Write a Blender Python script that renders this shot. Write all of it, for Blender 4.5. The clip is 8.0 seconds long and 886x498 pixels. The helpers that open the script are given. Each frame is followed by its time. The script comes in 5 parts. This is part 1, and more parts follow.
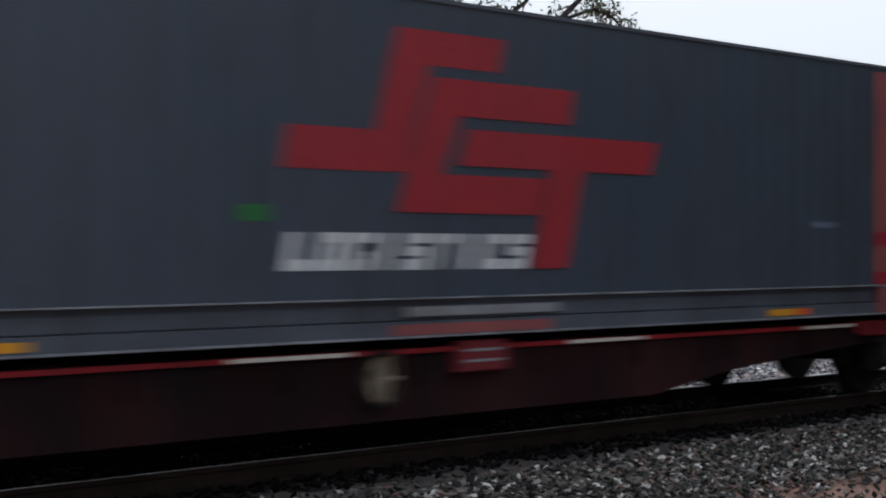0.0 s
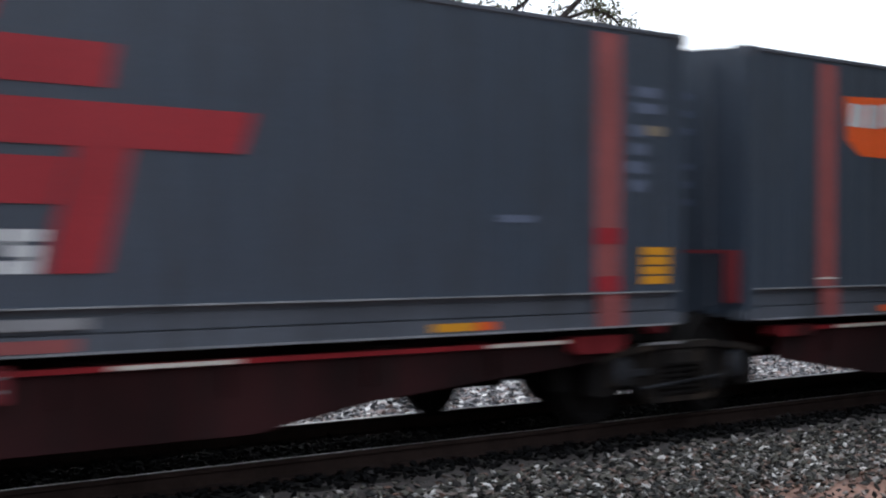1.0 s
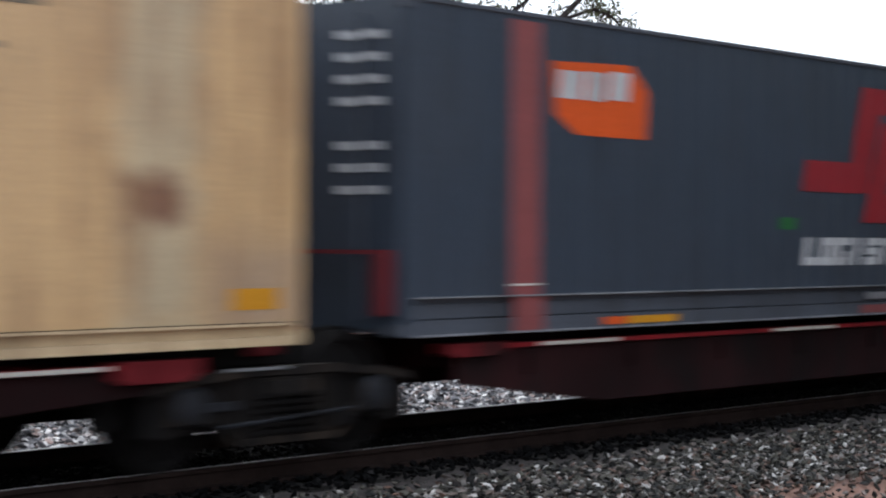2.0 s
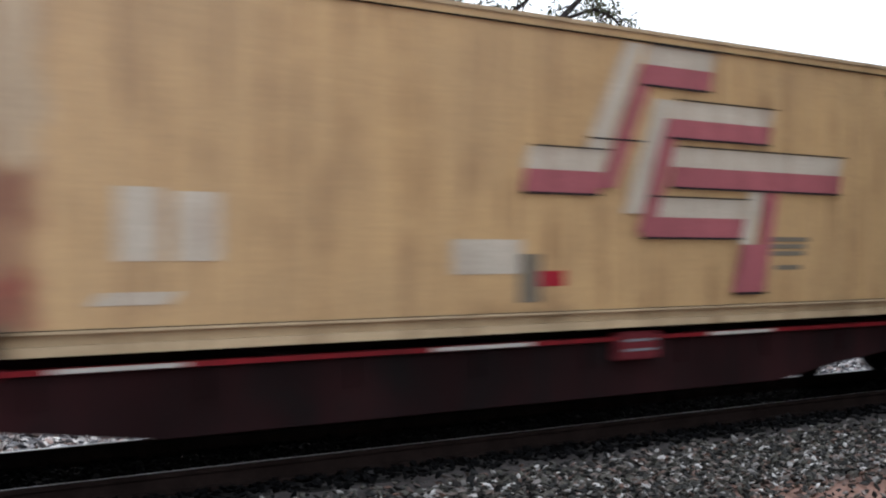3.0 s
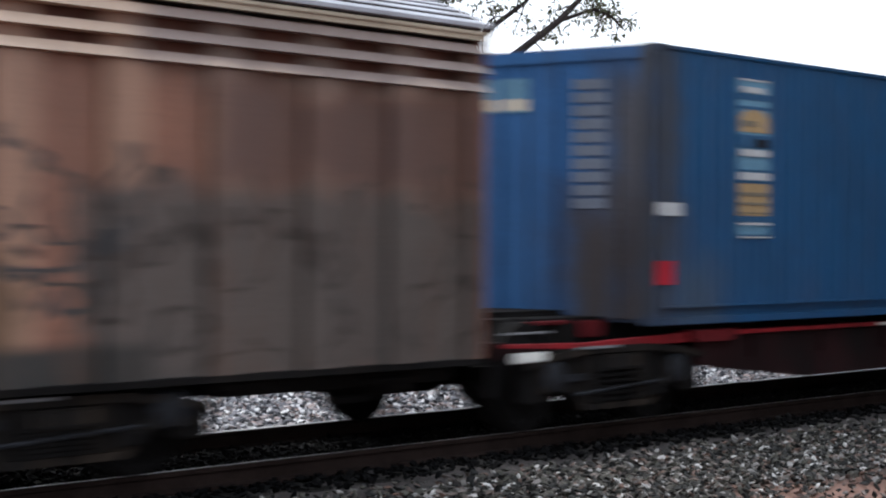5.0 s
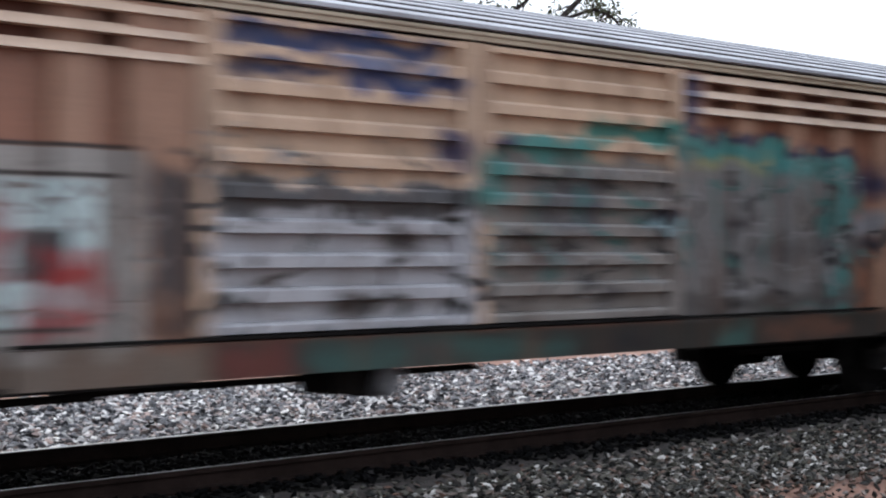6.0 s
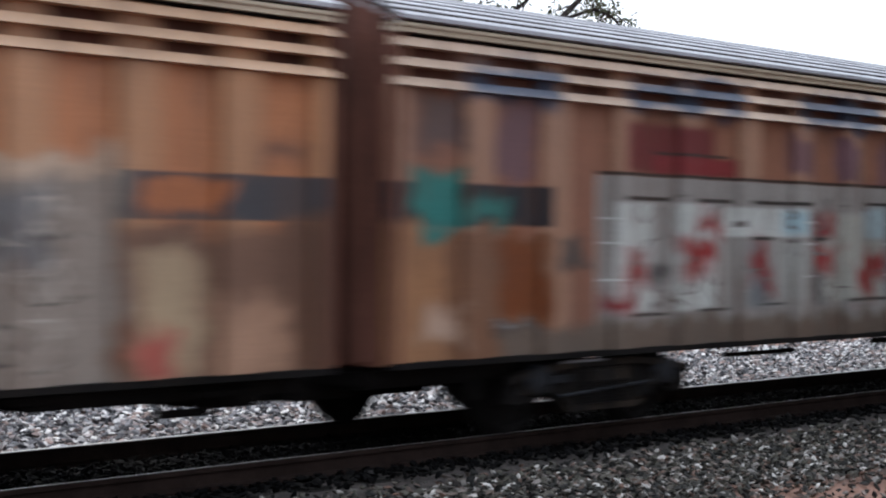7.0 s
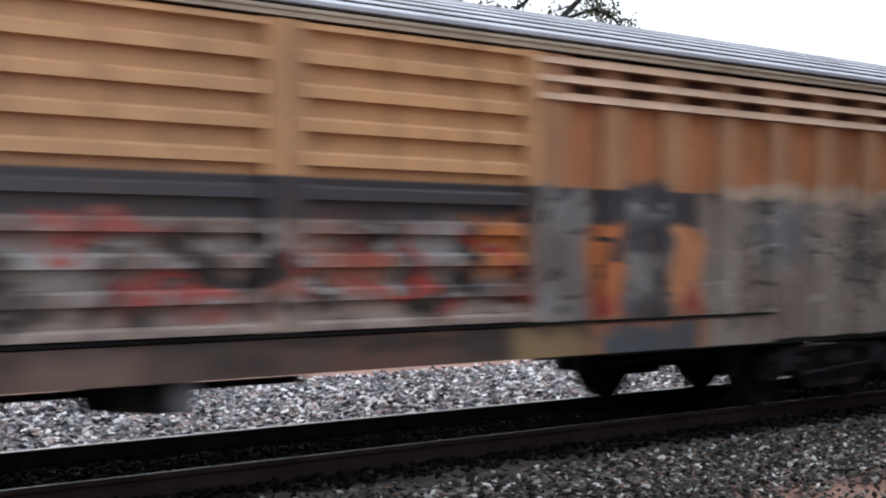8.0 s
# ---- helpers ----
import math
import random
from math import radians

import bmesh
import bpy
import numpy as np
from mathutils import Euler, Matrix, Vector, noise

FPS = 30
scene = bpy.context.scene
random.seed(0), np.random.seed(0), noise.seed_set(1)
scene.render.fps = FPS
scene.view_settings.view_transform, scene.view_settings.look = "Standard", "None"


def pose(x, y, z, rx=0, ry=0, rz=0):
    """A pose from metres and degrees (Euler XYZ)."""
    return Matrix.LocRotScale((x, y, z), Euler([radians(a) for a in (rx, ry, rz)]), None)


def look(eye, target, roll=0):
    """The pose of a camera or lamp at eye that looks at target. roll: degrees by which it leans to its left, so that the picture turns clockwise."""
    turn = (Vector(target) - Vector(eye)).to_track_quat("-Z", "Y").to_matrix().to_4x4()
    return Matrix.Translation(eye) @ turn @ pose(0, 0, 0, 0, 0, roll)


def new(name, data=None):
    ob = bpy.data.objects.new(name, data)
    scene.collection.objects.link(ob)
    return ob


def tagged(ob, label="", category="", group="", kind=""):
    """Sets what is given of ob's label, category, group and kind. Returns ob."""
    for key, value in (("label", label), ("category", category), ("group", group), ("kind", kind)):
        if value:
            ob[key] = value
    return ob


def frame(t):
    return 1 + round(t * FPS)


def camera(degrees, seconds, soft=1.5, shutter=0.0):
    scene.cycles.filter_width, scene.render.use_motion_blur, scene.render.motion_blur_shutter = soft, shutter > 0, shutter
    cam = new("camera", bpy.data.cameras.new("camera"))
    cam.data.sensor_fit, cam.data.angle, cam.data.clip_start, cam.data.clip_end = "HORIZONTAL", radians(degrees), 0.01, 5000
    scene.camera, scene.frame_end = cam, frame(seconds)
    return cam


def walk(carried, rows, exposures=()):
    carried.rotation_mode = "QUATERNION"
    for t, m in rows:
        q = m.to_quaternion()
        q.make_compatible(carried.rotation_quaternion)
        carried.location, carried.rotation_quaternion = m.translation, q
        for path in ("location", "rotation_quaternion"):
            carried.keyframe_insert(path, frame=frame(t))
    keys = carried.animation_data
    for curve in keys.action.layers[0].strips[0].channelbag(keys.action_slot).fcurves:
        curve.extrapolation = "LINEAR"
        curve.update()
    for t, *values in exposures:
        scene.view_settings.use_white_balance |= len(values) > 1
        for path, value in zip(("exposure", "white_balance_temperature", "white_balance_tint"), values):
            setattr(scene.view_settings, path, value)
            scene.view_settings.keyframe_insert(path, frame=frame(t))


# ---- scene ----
V = 11.79          # train speed, metres a second
SECONDS = 8.0
HALF = 1.327       # half width of containers and vans

# ---- camera ----
cam = camera(24.12, SECONDS, soft=2.1, shutter=0.64)
EYE = Vector((0.0, -10.740, 1.513))
HEAD, PITCH = radians(38.76), radians(-0.21)
AIM = EYE + Vector((math.cos(HEAD) * math.cos(PITCH), math.sin(HEAD) * math.cos(PITCH), math.sin(PITCH)))
STAND = look(EYE, AIM, 0.33)
walk(cam, [(0.0, STAND), (SECONDS, STAND)], [(0.0, -0.58), (0.5, -0.5), (1.0, 0.04), (2.5, 0.04), (SECONDS, 0.05)])

# ---- world and sun: a bright overcast sky, brighter behind the train ----
world = bpy.data.worlds.new("overcast")
scene.world = world
world.use_nodes = True
wn, wl = world.node_tree.nodes, world.node_tree.links
sky = wn.new("ShaderNodeTexSky")
sky.sky_type, sky.sun_disc = "NISHITA", False
sky.sun_elevation, sky.sun_rotation = radians(50), radians(20)
sky.air_density, sky.dust_density, sky.ozone_density = 1.0, 4.0, 1.0
pale = wn.new("ShaderNodeHueSaturation")
pale.inputs["Saturation"].default_value = 0.25
wl.new(sky.outputs[0], pale.inputs["Color"])
cloud = wn.new("ShaderNodeMix")
cloud.data_type = "RGBA"
cloud.inputs[0].default_value = 0.62
deck = wn.new("ShaderNodeMix")                  # cloud deck, brighter towards the zenith as overcast skies are
deck.data_type = "RGBA"
deck.inputs[6].default_value = (11.0, 12.0, 13.5, 1)
deck.inputs[7].default_value = (19.2, 21.2, 24.6, 1)
height = wn.new("ShaderNodeSeparateXYZ")
wl.new(wn.new("ShaderNodeTexCoord").outputs["Generated"], height.inputs[0])
wl.new(height.outputs[2], deck.inputs[0])
wl.new(deck.outputs[2], cloud.inputs[7])
wl.new(pale.outputs[0], cloud.inputs[6])
wl.new(cloud.outputs[2], wn["Background"].inputs["Color"])
wn["Background"].inputs["Strength"].default_value = 0.14

lamp = bpy.data.lights.new("sun", "SUN")
lamp.energy, lamp.angle, lamp.color = 1.5, radians(30), (1.0, 0.97, 0.92)
sun = new("sun", lamp)
sun.matrix_world = look((0, 0, 0), (-math.sin(radians(20)) * 0.64, -math.cos(radians(20)) * 0.64, -0.77))


# ---- materials ----
def srgb(r, g, b):
    """A surface colour; all are laid down a little dull, as weathered outdoor surfaces are."""
    return tuple(0.72 * (((v / 255 + 0.055) / 1.055) ** 2.4 if v > 10 else v / 255 / 12.92) for v in (r, g, b)) + (1.0,)


def mixer(nt, fac, a, b):
    n = nt.nodes.new("ShaderNodeMix")
    n.data_type = "RGBA"
    for sock, val in ((n.inputs[0], fac), (n.inputs[6], a), (n.inputs[7], b)):
        if isinstance(val, (float, int)):
            sock.default_value = val
        elif isinstance(val, tuple):
            sock.default_value = val
        else:
            nt.links.new(val, sock)
    return n.outputs[2]


def calc(nt, op, a, b=0.0):
    n = nt.nodes.new("ShaderNodeMath")
    n.operation = op
    for sock, val in ((n.inputs[0], a), (n.inputs[1], b)):
        if isinstance(val, (float, int)):
            sock.default_value = val
        else:
            nt.links.new(val, sock)
    return n.outputs[0]


def ramp(nt, val, lo, hi, to_lo=0.0, to_hi=1.0):
    n = nt.nodes.new("ShaderNodeMapRange")
    n.interpolation_type = "SMOOTHSTEP"
    nt.links.new(val, n.inputs[0])
    for i, v in enumerate((lo, hi, to_lo, to_hi)):
        n.inputs[1 + i].default_value = v
    return n.outputs[0]


def noise_node(nt, coords, scale, detail=4.0, stretch=None):
    if stretch:
        m = nt.nodes.new("ShaderNodeMapping")
        m.inputs["Scale"].default_value = stretch
        nt.links.new(coords, m.inputs["Vector"])
        coords = m.outputs[0]
    n = nt.nodes.new("ShaderNodeTexNoise")
    n.inputs["Scale"].default_value, n.inputs["Detail"].default_value = scale, detail
    nt.links.new(coords, n.inputs["Vector"])
    return n


def surface(name, colour, rough=0.6, metal=0.0, vary=0.25, scale=1.2, dirt=None, streak=0.0, bump=0.15, grain=40.0, zones=(), spec=0.15, per_object=0.0, across=False, scrawl=()):
    """Paint, metal or stone with variation at two scales, rain streaks and painted zones in the thing's own space."""
    m = bpy.data.materials.new(name)
    m.use_nodes = True
    nt = m.node_tree
    bsdf = nt.nodes["Principled BSDF"]
    tc = nt.nodes.new("ShaderNodeTexCoord").outputs["Object"]
    big = noise_node(nt, tc, scale)
    fine = noise_node(nt, tc, grain, 3.0)
    col = colour
    if zones:
        warp = noise_node(nt, tc, 3.5, 3.0)
        sub = nt.nodes.new("ShaderNodeVectorMath")
        sub.operation = "MULTIPLY_ADD"
        nt.links.new(warp.outputs["Color"], sub.inputs[0])
        sub.inputs[1].default_value = (0.0, 0.45, 0.45) if across else (0.45, 0.0, 0.45)
        nt.links.new(tc, sub.inputs[2])
        sep = nt.nodes.new("ShaderNodeSeparateXYZ")
        nt.links.new(sub.outputs[0], sep.inputs[0])
        clean = nt.nodes.new("ShaderNodeSeparateXYZ")
        nt.links.new(tc, clean.inputs[0])
        for u0, u1, z0, z1, zc, soft, ragged in zones:
            src = sep if ragged else clean
            off = 0.225 if ragged else 0.0
            dx = calc(nt, "SUBTRACT", calc(nt, "ABSOLUTE", calc(nt, "SUBTRACT", src.outputs[1 if across else 0], (u0 + u1) / 2 + off)), (u1 - u0) / 2)
            dz = calc(nt, "SUBTRACT", calc(nt, "ABSOLUTE", calc(nt, "SUBTRACT", src.outputs[2], (z0 + z1) / 2 + off)), (z1 - z0) / 2)
            mask = ramp(nt, calc(nt, "MAXIMUM", dx, dz), -soft, soft, 1.0, 0.0)
            col = mixer(nt, mask, col, zc)
        for u0, u1, z0, z1, zc, size, width in scrawl:
            line = noise_node(nt, tc, size, 2.0, (1.0, 0.2, 1.3))
            near = ramp(nt, calc(nt, "ABSOLUTE", calc(nt, "SUBTRACT", line.outputs[0], 0.5)), width * 0.5, width, 1.0, 0.0)
            dx = calc(nt, "SUBTRACT", calc(nt, "ABSOLUTE", calc(nt, "SUBTRACT", sep.outputs[0], (u0 + u1) / 2 + 0.225)), (u1 - u0) / 2)
            dz = calc(nt, "SUBTRACT", calc(nt, "ABSOLUTE", calc(nt, "SUBTRACT", sep.outputs[2], (z0 + z1) / 2 + 0.225)), (z1 - z0) / 2)
            inside = ramp(nt, calc(nt, "MAXIMUM", dx, dz), -0.12, 0.06, 1.0, 0.0)
            col = mixer(nt, calc(nt, "MULTIPLY", near, inside), col, zc)
    dark = nt.nodes.new("ShaderNodeMix")
    dark.data_type, dark.blend_type = "RGBA", "MULTIPLY"
    nt.links.new(ramp(nt, big.outputs[0], 0.3, 0.7), dark.inputs[0])
    if isinstance(col, tuple):
        dark.inputs[6].default_value = col
    else:
        nt.links.new(col, dark.inputs[6])
    k = 1.0 - vary
    dark.inputs[7].default_value = (k, k, k, 1)
    col = dark.outputs[2]
    if per_object:
        info = nt.nodes.new("ShaderNodeObjectInfo")
        hv = nt.nodes.new("ShaderNodeHueSaturation")
        nt.links.new(ramp(nt, info.outputs["Random"], 0, 1, 1 - per_object, 1 + per_object), hv.inputs["Value"])
        nt.links.new(col, hv.inputs["Color"])
        col = hv.outputs[0]
    if dirt:
        st = noise_node(nt, tc, 1.0, 5.0, (7.0, 7.0, 0.5))
        patch = noise_node(nt, tc, 2.3, 5.0)
        both = calc(nt, "MULTIPLY", ramp(nt, st.outputs[0], 0.42, 0.68), ramp(nt, patch.outputs[0], 0.3, 0.65))
        col = mixer(nt, calc(nt, "MULTIPLY", both, streak), col, dirt)
    sp = ramp(nt, fine.outputs[0], 0.3, 0.7, 0.88, 1.08)
    speck = nt.nodes.new("ShaderNodeHueSaturation")
    nt.links.new(sp, speck.inputs["Value"])
    nt.links.new(col, speck.inputs["Color"])
    nt.links.new(speck.outputs[0], bsdf.inputs["Base Color"])
    bsdf.inputs["Metallic"].default_value = metal
    bsdf.inputs["Specular IOR Level"].default_value = spec
    nt.links.new(ramp(nt, big.outputs[0], 0.3, 0.7, rough, min(1.0, rough + 0.15)), bsdf.inputs["Roughness"])
    bp = nt.nodes.new("ShaderNodeBump")
    bp.inputs["Strength"].default_value, bp.inputs["Distance"].default_value = bump, 0.01
    nt.links.new(fine.outputs[0], bp.inputs["Height"])
    nt.links.new(bp.outputs[0], bsdf.inputs["Normal"])
    return m


SLATE = surface("slate_paint", srgb(62, 72, 85), 0.3, dirt=srgb(48, 53, 61), streak=0.55, vary=0.16, spec=0.36)
SLATE_RAIL = surface("slate_rail", srgb(84, 90, 100), 0.5, dirt=srgb(56, 56, 58), streak=0.6, spec=0.2)
# pale colour painted for the light that the bottom rail's lips catch
LIT_EDGE = surface("lit_edge", srgb(150, 152, 156), 0.5, vary=0.4, scale=3, dirt=srgb(70, 72, 78), streak=0.8)
LOGO_RED = surface("red_vinyl", srgb(152, 30, 42), 0.5, vary=0.12, dirt=srgb(120, 30, 38), streak=0.3, spec=0.35)
PALE = surface("pale_vinyl", srgb(205, 208, 210), 0.5, vary=0.12, dirt=srgb(130, 130, 132), streak=0.5)
GREY_TEXT = surface("faded_text", srgb(94, 104, 124), 0.6, vary=0.2)
ORANGE = surface("orange_vinyl", srgb(226, 94, 40), 0.5, vary=0.1)
PINK_BAR = surface("faded_red_tape", srgb(146, 76, 76), 0.6, dirt=srgb(120, 70, 70), streak=0.5, spec=0.35)
GREEN = surface("green_sticker", srgb(48, 108, 62), 0.5)
AMBER = surface("amber_panel", srgb(215, 150, 40), 0.5, vary=0.15)
WAGON_RED = surface("wagon_red", srgb(158, 38, 46), 0.6, dirt=srgb(72, 34, 34), streak=0.6)
MAROON = surface("dirty_maroon", srgb(50, 20, 22), 0.85, dirt=srgb(16, 14, 14), streak=1.0, vary=0.62, scale=0.7)
TAPE = surface("white_tape", srgb(225, 220, 210), 0.4, vary=0.15)
IRON = surface("sooty_iron", srgb(25, 23, 23), 0.9, vary=0.5, dirt=srgb(40, 34, 29), streak=0.5, spec=0.1)
BOARD_IRON = surface("scuffed_steel", srgb(52, 54, 60), 0.6, metal=0.3, vary=0.35, scale=6, dirt=srgb(30, 28, 28), streak=0.9)
DUSTY_IRON = surface("dusty_cast_iron", srgb(29, 26, 25), 0.85, vary=0.5, scale=5, dirt=srgb(72, 60, 50), streak=0.8, spec=0.15)
BRACKET = surface("grimy_red", srgb(118, 30, 36), 0.7, vary=0.35, scale=4, dirt=srgb(36, 22, 22), streak=0.9)
EAVES = surface("weathered_galvanised", srgb(208, 194, 172), 0.42, vary=0.2, dirt=srgb(140, 120, 104), streak=0.5, spec=0.5)
ROOF_GRIME_SHADE = surface("roof_grime_shade", srgb(64, 54, 50), 0.8, vary=0.4, scale=3)
WHEEL = surface("wheel_steel", srgb(27, 25, 25), 0.75, metal=0.1, vary=0.4, spec=0.1)
BEIGE = surface("beige_enamel", srgb(160, 142, 124), 0.7, vary=0.4)
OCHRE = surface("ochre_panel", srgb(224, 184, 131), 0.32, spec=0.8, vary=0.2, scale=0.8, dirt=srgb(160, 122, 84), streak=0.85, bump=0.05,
                zones=((-28.9, -28.25, 0.6, 3.4, srgb(138, 118, 104), 0.25, True),
                       (-15.0, -14.35, 0.9, 3.1, srgb(212, 190, 152), 0.15, True), (-15.0, -14.5, 1.62, 1.92, srgb(140, 98, 72), 0.1, True),
                       (-27.95, -27.4, 1.0, 1.95, srgb(176, 130, 94), 0.15, True), (-28.0, -27.4, 1.95, 3.1, srgb(214, 188, 152), 0.12, True),
                       (-27.9, -27.45, 1.08, 1.28, srgb(160, 74, 56), 0.08, True), (-27.85, -27.5, 1.65, 1.9, srgb(150, 92, 66), 0.1, True),
                       # corner soot; the low black zones also paint in the dark cut-away
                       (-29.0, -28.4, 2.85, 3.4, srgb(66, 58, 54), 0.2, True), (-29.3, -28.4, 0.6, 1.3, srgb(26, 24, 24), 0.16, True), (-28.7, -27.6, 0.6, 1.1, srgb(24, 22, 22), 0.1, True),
                       (-23.2, -22.0, 0.8, 1.02, srgb(176, 140, 98), 0.1, True), (-14.2, -13.4, 0.8, 1.5, srgb(190, 160, 128), 0.25, True)))
ENDWALL = surface("sooty_end_wall", srgb(112, 98, 88), 0.75, vary=0.3, dirt=srgb(48, 44, 42), streak=0.9)
OCHRE_RAIL = surface("ochre_rail", srgb(216, 190, 152), 0.6, dirt=srgb(130, 100, 70), streak=0.6,
                     # low zone: soot plus the dark of the cut-away, painted in
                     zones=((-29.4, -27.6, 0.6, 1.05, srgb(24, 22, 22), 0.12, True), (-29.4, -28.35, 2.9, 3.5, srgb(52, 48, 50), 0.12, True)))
CRIMSON = surface("faded_crimson", srgb(190, 106, 112), 0.6, vary=0.25, dirt=srgb(140, 76, 80), streak=0.7, spec=0.35)
CREAM = surface("cream_vinyl", srgb(222, 210, 190), 0.6, vary=0.2, dirt=srgb(176, 150, 128), streak=0.7, spec=0.35)
BLACK = surface("black_paint", srgb(34, 34, 38), 0.6)
WHITE = surface("white_gelcoat", srgb(244, 243, 236), 0.4, vary=0.08, dirt=srgb(170, 168, 160), streak=0.3, spec=0.35)
GRILLE = surface("grille_red", srgb(205, 34, 44), 0.4, vary=0.1)
BLUE = surface("blue_paint", srgb(30, 82, 126), 0.34, spec=0.32, vary=0.2, dirt=srgb(52, 78, 112), streak=0.6,
               zones=((-44.8, -43.98, 0.7, 3.3, srgb(66, 68, 74), 0.25, True), (-44.0, -43.3, 0.7, 1.3, srgb(70, 88, 108), 0.3, True), (-35.3, -33.8, 0.9, 1.25, srgb(42, 82, 114), 0.35, True),))
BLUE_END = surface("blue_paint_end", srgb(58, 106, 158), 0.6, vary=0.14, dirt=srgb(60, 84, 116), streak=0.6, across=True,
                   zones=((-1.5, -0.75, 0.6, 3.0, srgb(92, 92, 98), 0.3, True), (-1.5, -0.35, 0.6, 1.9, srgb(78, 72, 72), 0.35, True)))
SKYBLUE = surface("sky_blue_print", srgb(112, 156, 182), 0.5)
DEEP_PRINT = surface("deep_blue_print", srgb(58, 98, 134), 0.5)
SAND = surface("sand_print", srgb(188, 160, 120), 0.5)
DUST = surface("dusty_print", srgb(138, 128, 112), 0.7, vary=0.3)
BOARD = surface("dull_board", srgb(140, 141, 145), 0.7, vary=0.2, dirt=srgb(90, 88, 86), streak=0.5)
DATA_RED = surface("dull_red_board", srgb(118, 44, 50), 0.7, vary=0.2)
BLUE_TEXT = surface("faded_blue_text", srgb(98, 134, 178), 0.6, vary=0.2)
DUST_BLUE = surface("dusty_lettering", srgb(124, 132, 146), 0.6, vary=0.25)
RED_SPOT = surface("red_sticker", srgb(190, 44, 60), 0.5)
ROOFING = surface("galvanised_roof", srgb(196, 198, 206), 0.45, metal=0.25, vary=0.2, dirt=srgb(120, 116, 116), streak=0.5)
RUST = surface("rusty_rail", srgb(46, 36, 33), 0.95, spec=0.05, vary=0.4, scale=4)
SHINE = surface("worn_rail_head", srgb(176, 172, 170), 0.34, metal=1.0, vary=0.1)
# near-black concrete: the shade under the train is put into the colour
CONCRETE = surface("shaded_sleeper", srgb(34, 32, 30), 0.9, vary=0.4, dirt=srgb(36, 32, 30), streak=0.5)
BARK = surface("grey_bark", srgb(58, 51, 50), 0.9, vary=0.35, scale=3)
LEAF = surface("gum_leaf", srgb(104, 110, 84), 0.6, vary=0.45, scale=6, bump=0.0)


def stone_surface(name, deep_shade, near_shade=False):
    m = bpy.data.materials.new(name)
    m.use_nodes = True
    nt = m.node_tree
    geo = nt.nodes.new("ShaderNodeNewGeometry")
    cr = nt.nodes.new("ShaderNodeValToRGB")
    nt.links.new(geo.outputs["Random Per Island"], cr.inputs[0])
    # near-black stops paint in the shade under the train
    stops = ((0.0, (6, 6, 7)), (0.5, (10, 9, 10)), (0.97, (15, 14, 14)), (1.0, (60, 58, 58))) if deep_shade else ((0.0, (44, 43, 47)), (0.27, (94, 95, 100)), (0.54, (144, 143, 147)), (0.7, (168, 144, 136)), (0.82, (212, 210, 210)), (1.0, (254, 252, 250)))
    if near_shade:        # darker, browner copy of the stone for the train's near-side shade
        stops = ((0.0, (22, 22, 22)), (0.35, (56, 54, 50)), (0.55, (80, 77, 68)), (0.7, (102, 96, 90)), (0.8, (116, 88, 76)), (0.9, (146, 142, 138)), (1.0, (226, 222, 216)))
    el = cr.color_ramp.elements
    el[0].position, el[0].color = stops[0][0], srgb(*stops[0][1])
    el[1].position, el[1].color = stops[-1][0], srgb(*stops[-1][1])
    for at, c in stops[1:-1]:
        el.new(at).color = srgb(*c)
    tc = nt.nodes.new("ShaderNodeTexCoord").outputs["Object"]
    fine = noise_node(nt, tc, 60.0, 3.0)
    hv = nt.nodes.new("ShaderNodeHueSaturation")
    nt.links.new(ramp(nt, fine.outputs[0], 0.3, 0.7, 0.75, 1.1), hv.inputs["Value"])
    nt.links.new(cr.outputs[0], hv.inputs["Color"])
    b = nt.nodes["Principled BSDF"]
    nt.links.new(hv.outputs[0], b.inputs["Base Color"])
    b.inputs["Roughness"].default_value = 0.85
    b.inputs["Specular IOR Level"].default_value = 0.08 if deep_shade else 0.3
    return m


# one stone in three tones: bright beyond the track, dark where the train shades
STONE, DEEP_SHADE_STONE, NEAR_SHADE_STONE = stone_surface("crushed_basalt", False), stone_surface("deep_shade_basalt", True), stone_surface("near_shade_basalt", False, True)


def ground_surface():
    """Red earth, with grey crushed stone fines along the track."""
    m = bpy.data.materials.new("red_earth")
    m.use_nodes = True
    nt = m.node_tree
    tc = nt.nodes.new("ShaderNodeTexCoord").outputs["Object"]
    a, b = noise_node(nt, tc, 0.8, 6.0), noise_node(nt, tc, 28.0, 5.0)
    earth = mixer(nt, ramp(nt, a.outputs[0], 0.3, 0.7), srgb(128, 88, 73), srgb(150, 114, 98))
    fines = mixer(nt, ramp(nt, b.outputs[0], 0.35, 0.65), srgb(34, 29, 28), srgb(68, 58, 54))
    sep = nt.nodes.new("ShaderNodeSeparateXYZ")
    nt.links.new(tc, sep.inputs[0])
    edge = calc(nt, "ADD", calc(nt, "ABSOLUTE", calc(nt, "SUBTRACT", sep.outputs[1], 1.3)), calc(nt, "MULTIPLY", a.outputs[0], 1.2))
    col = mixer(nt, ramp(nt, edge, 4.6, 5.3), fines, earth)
    p = nt.nodes["Principled BSDF"]
    nt.links.new(col, p.inputs["Base Color"])
    p.inputs["Roughness"].default_value = 0.95
    bp = nt.nodes.new("ShaderNodeBump")
    bp.inputs["Strength"].default_value, bp.inputs["Distance"].default_value = 0.6, 0.02
    nt.links.new(b.outputs[0], bp.inputs["Height"])
    nt.links.new(bp.outputs[0], p.inputs["Normal"])
    return m


EARTH = ground_surface()


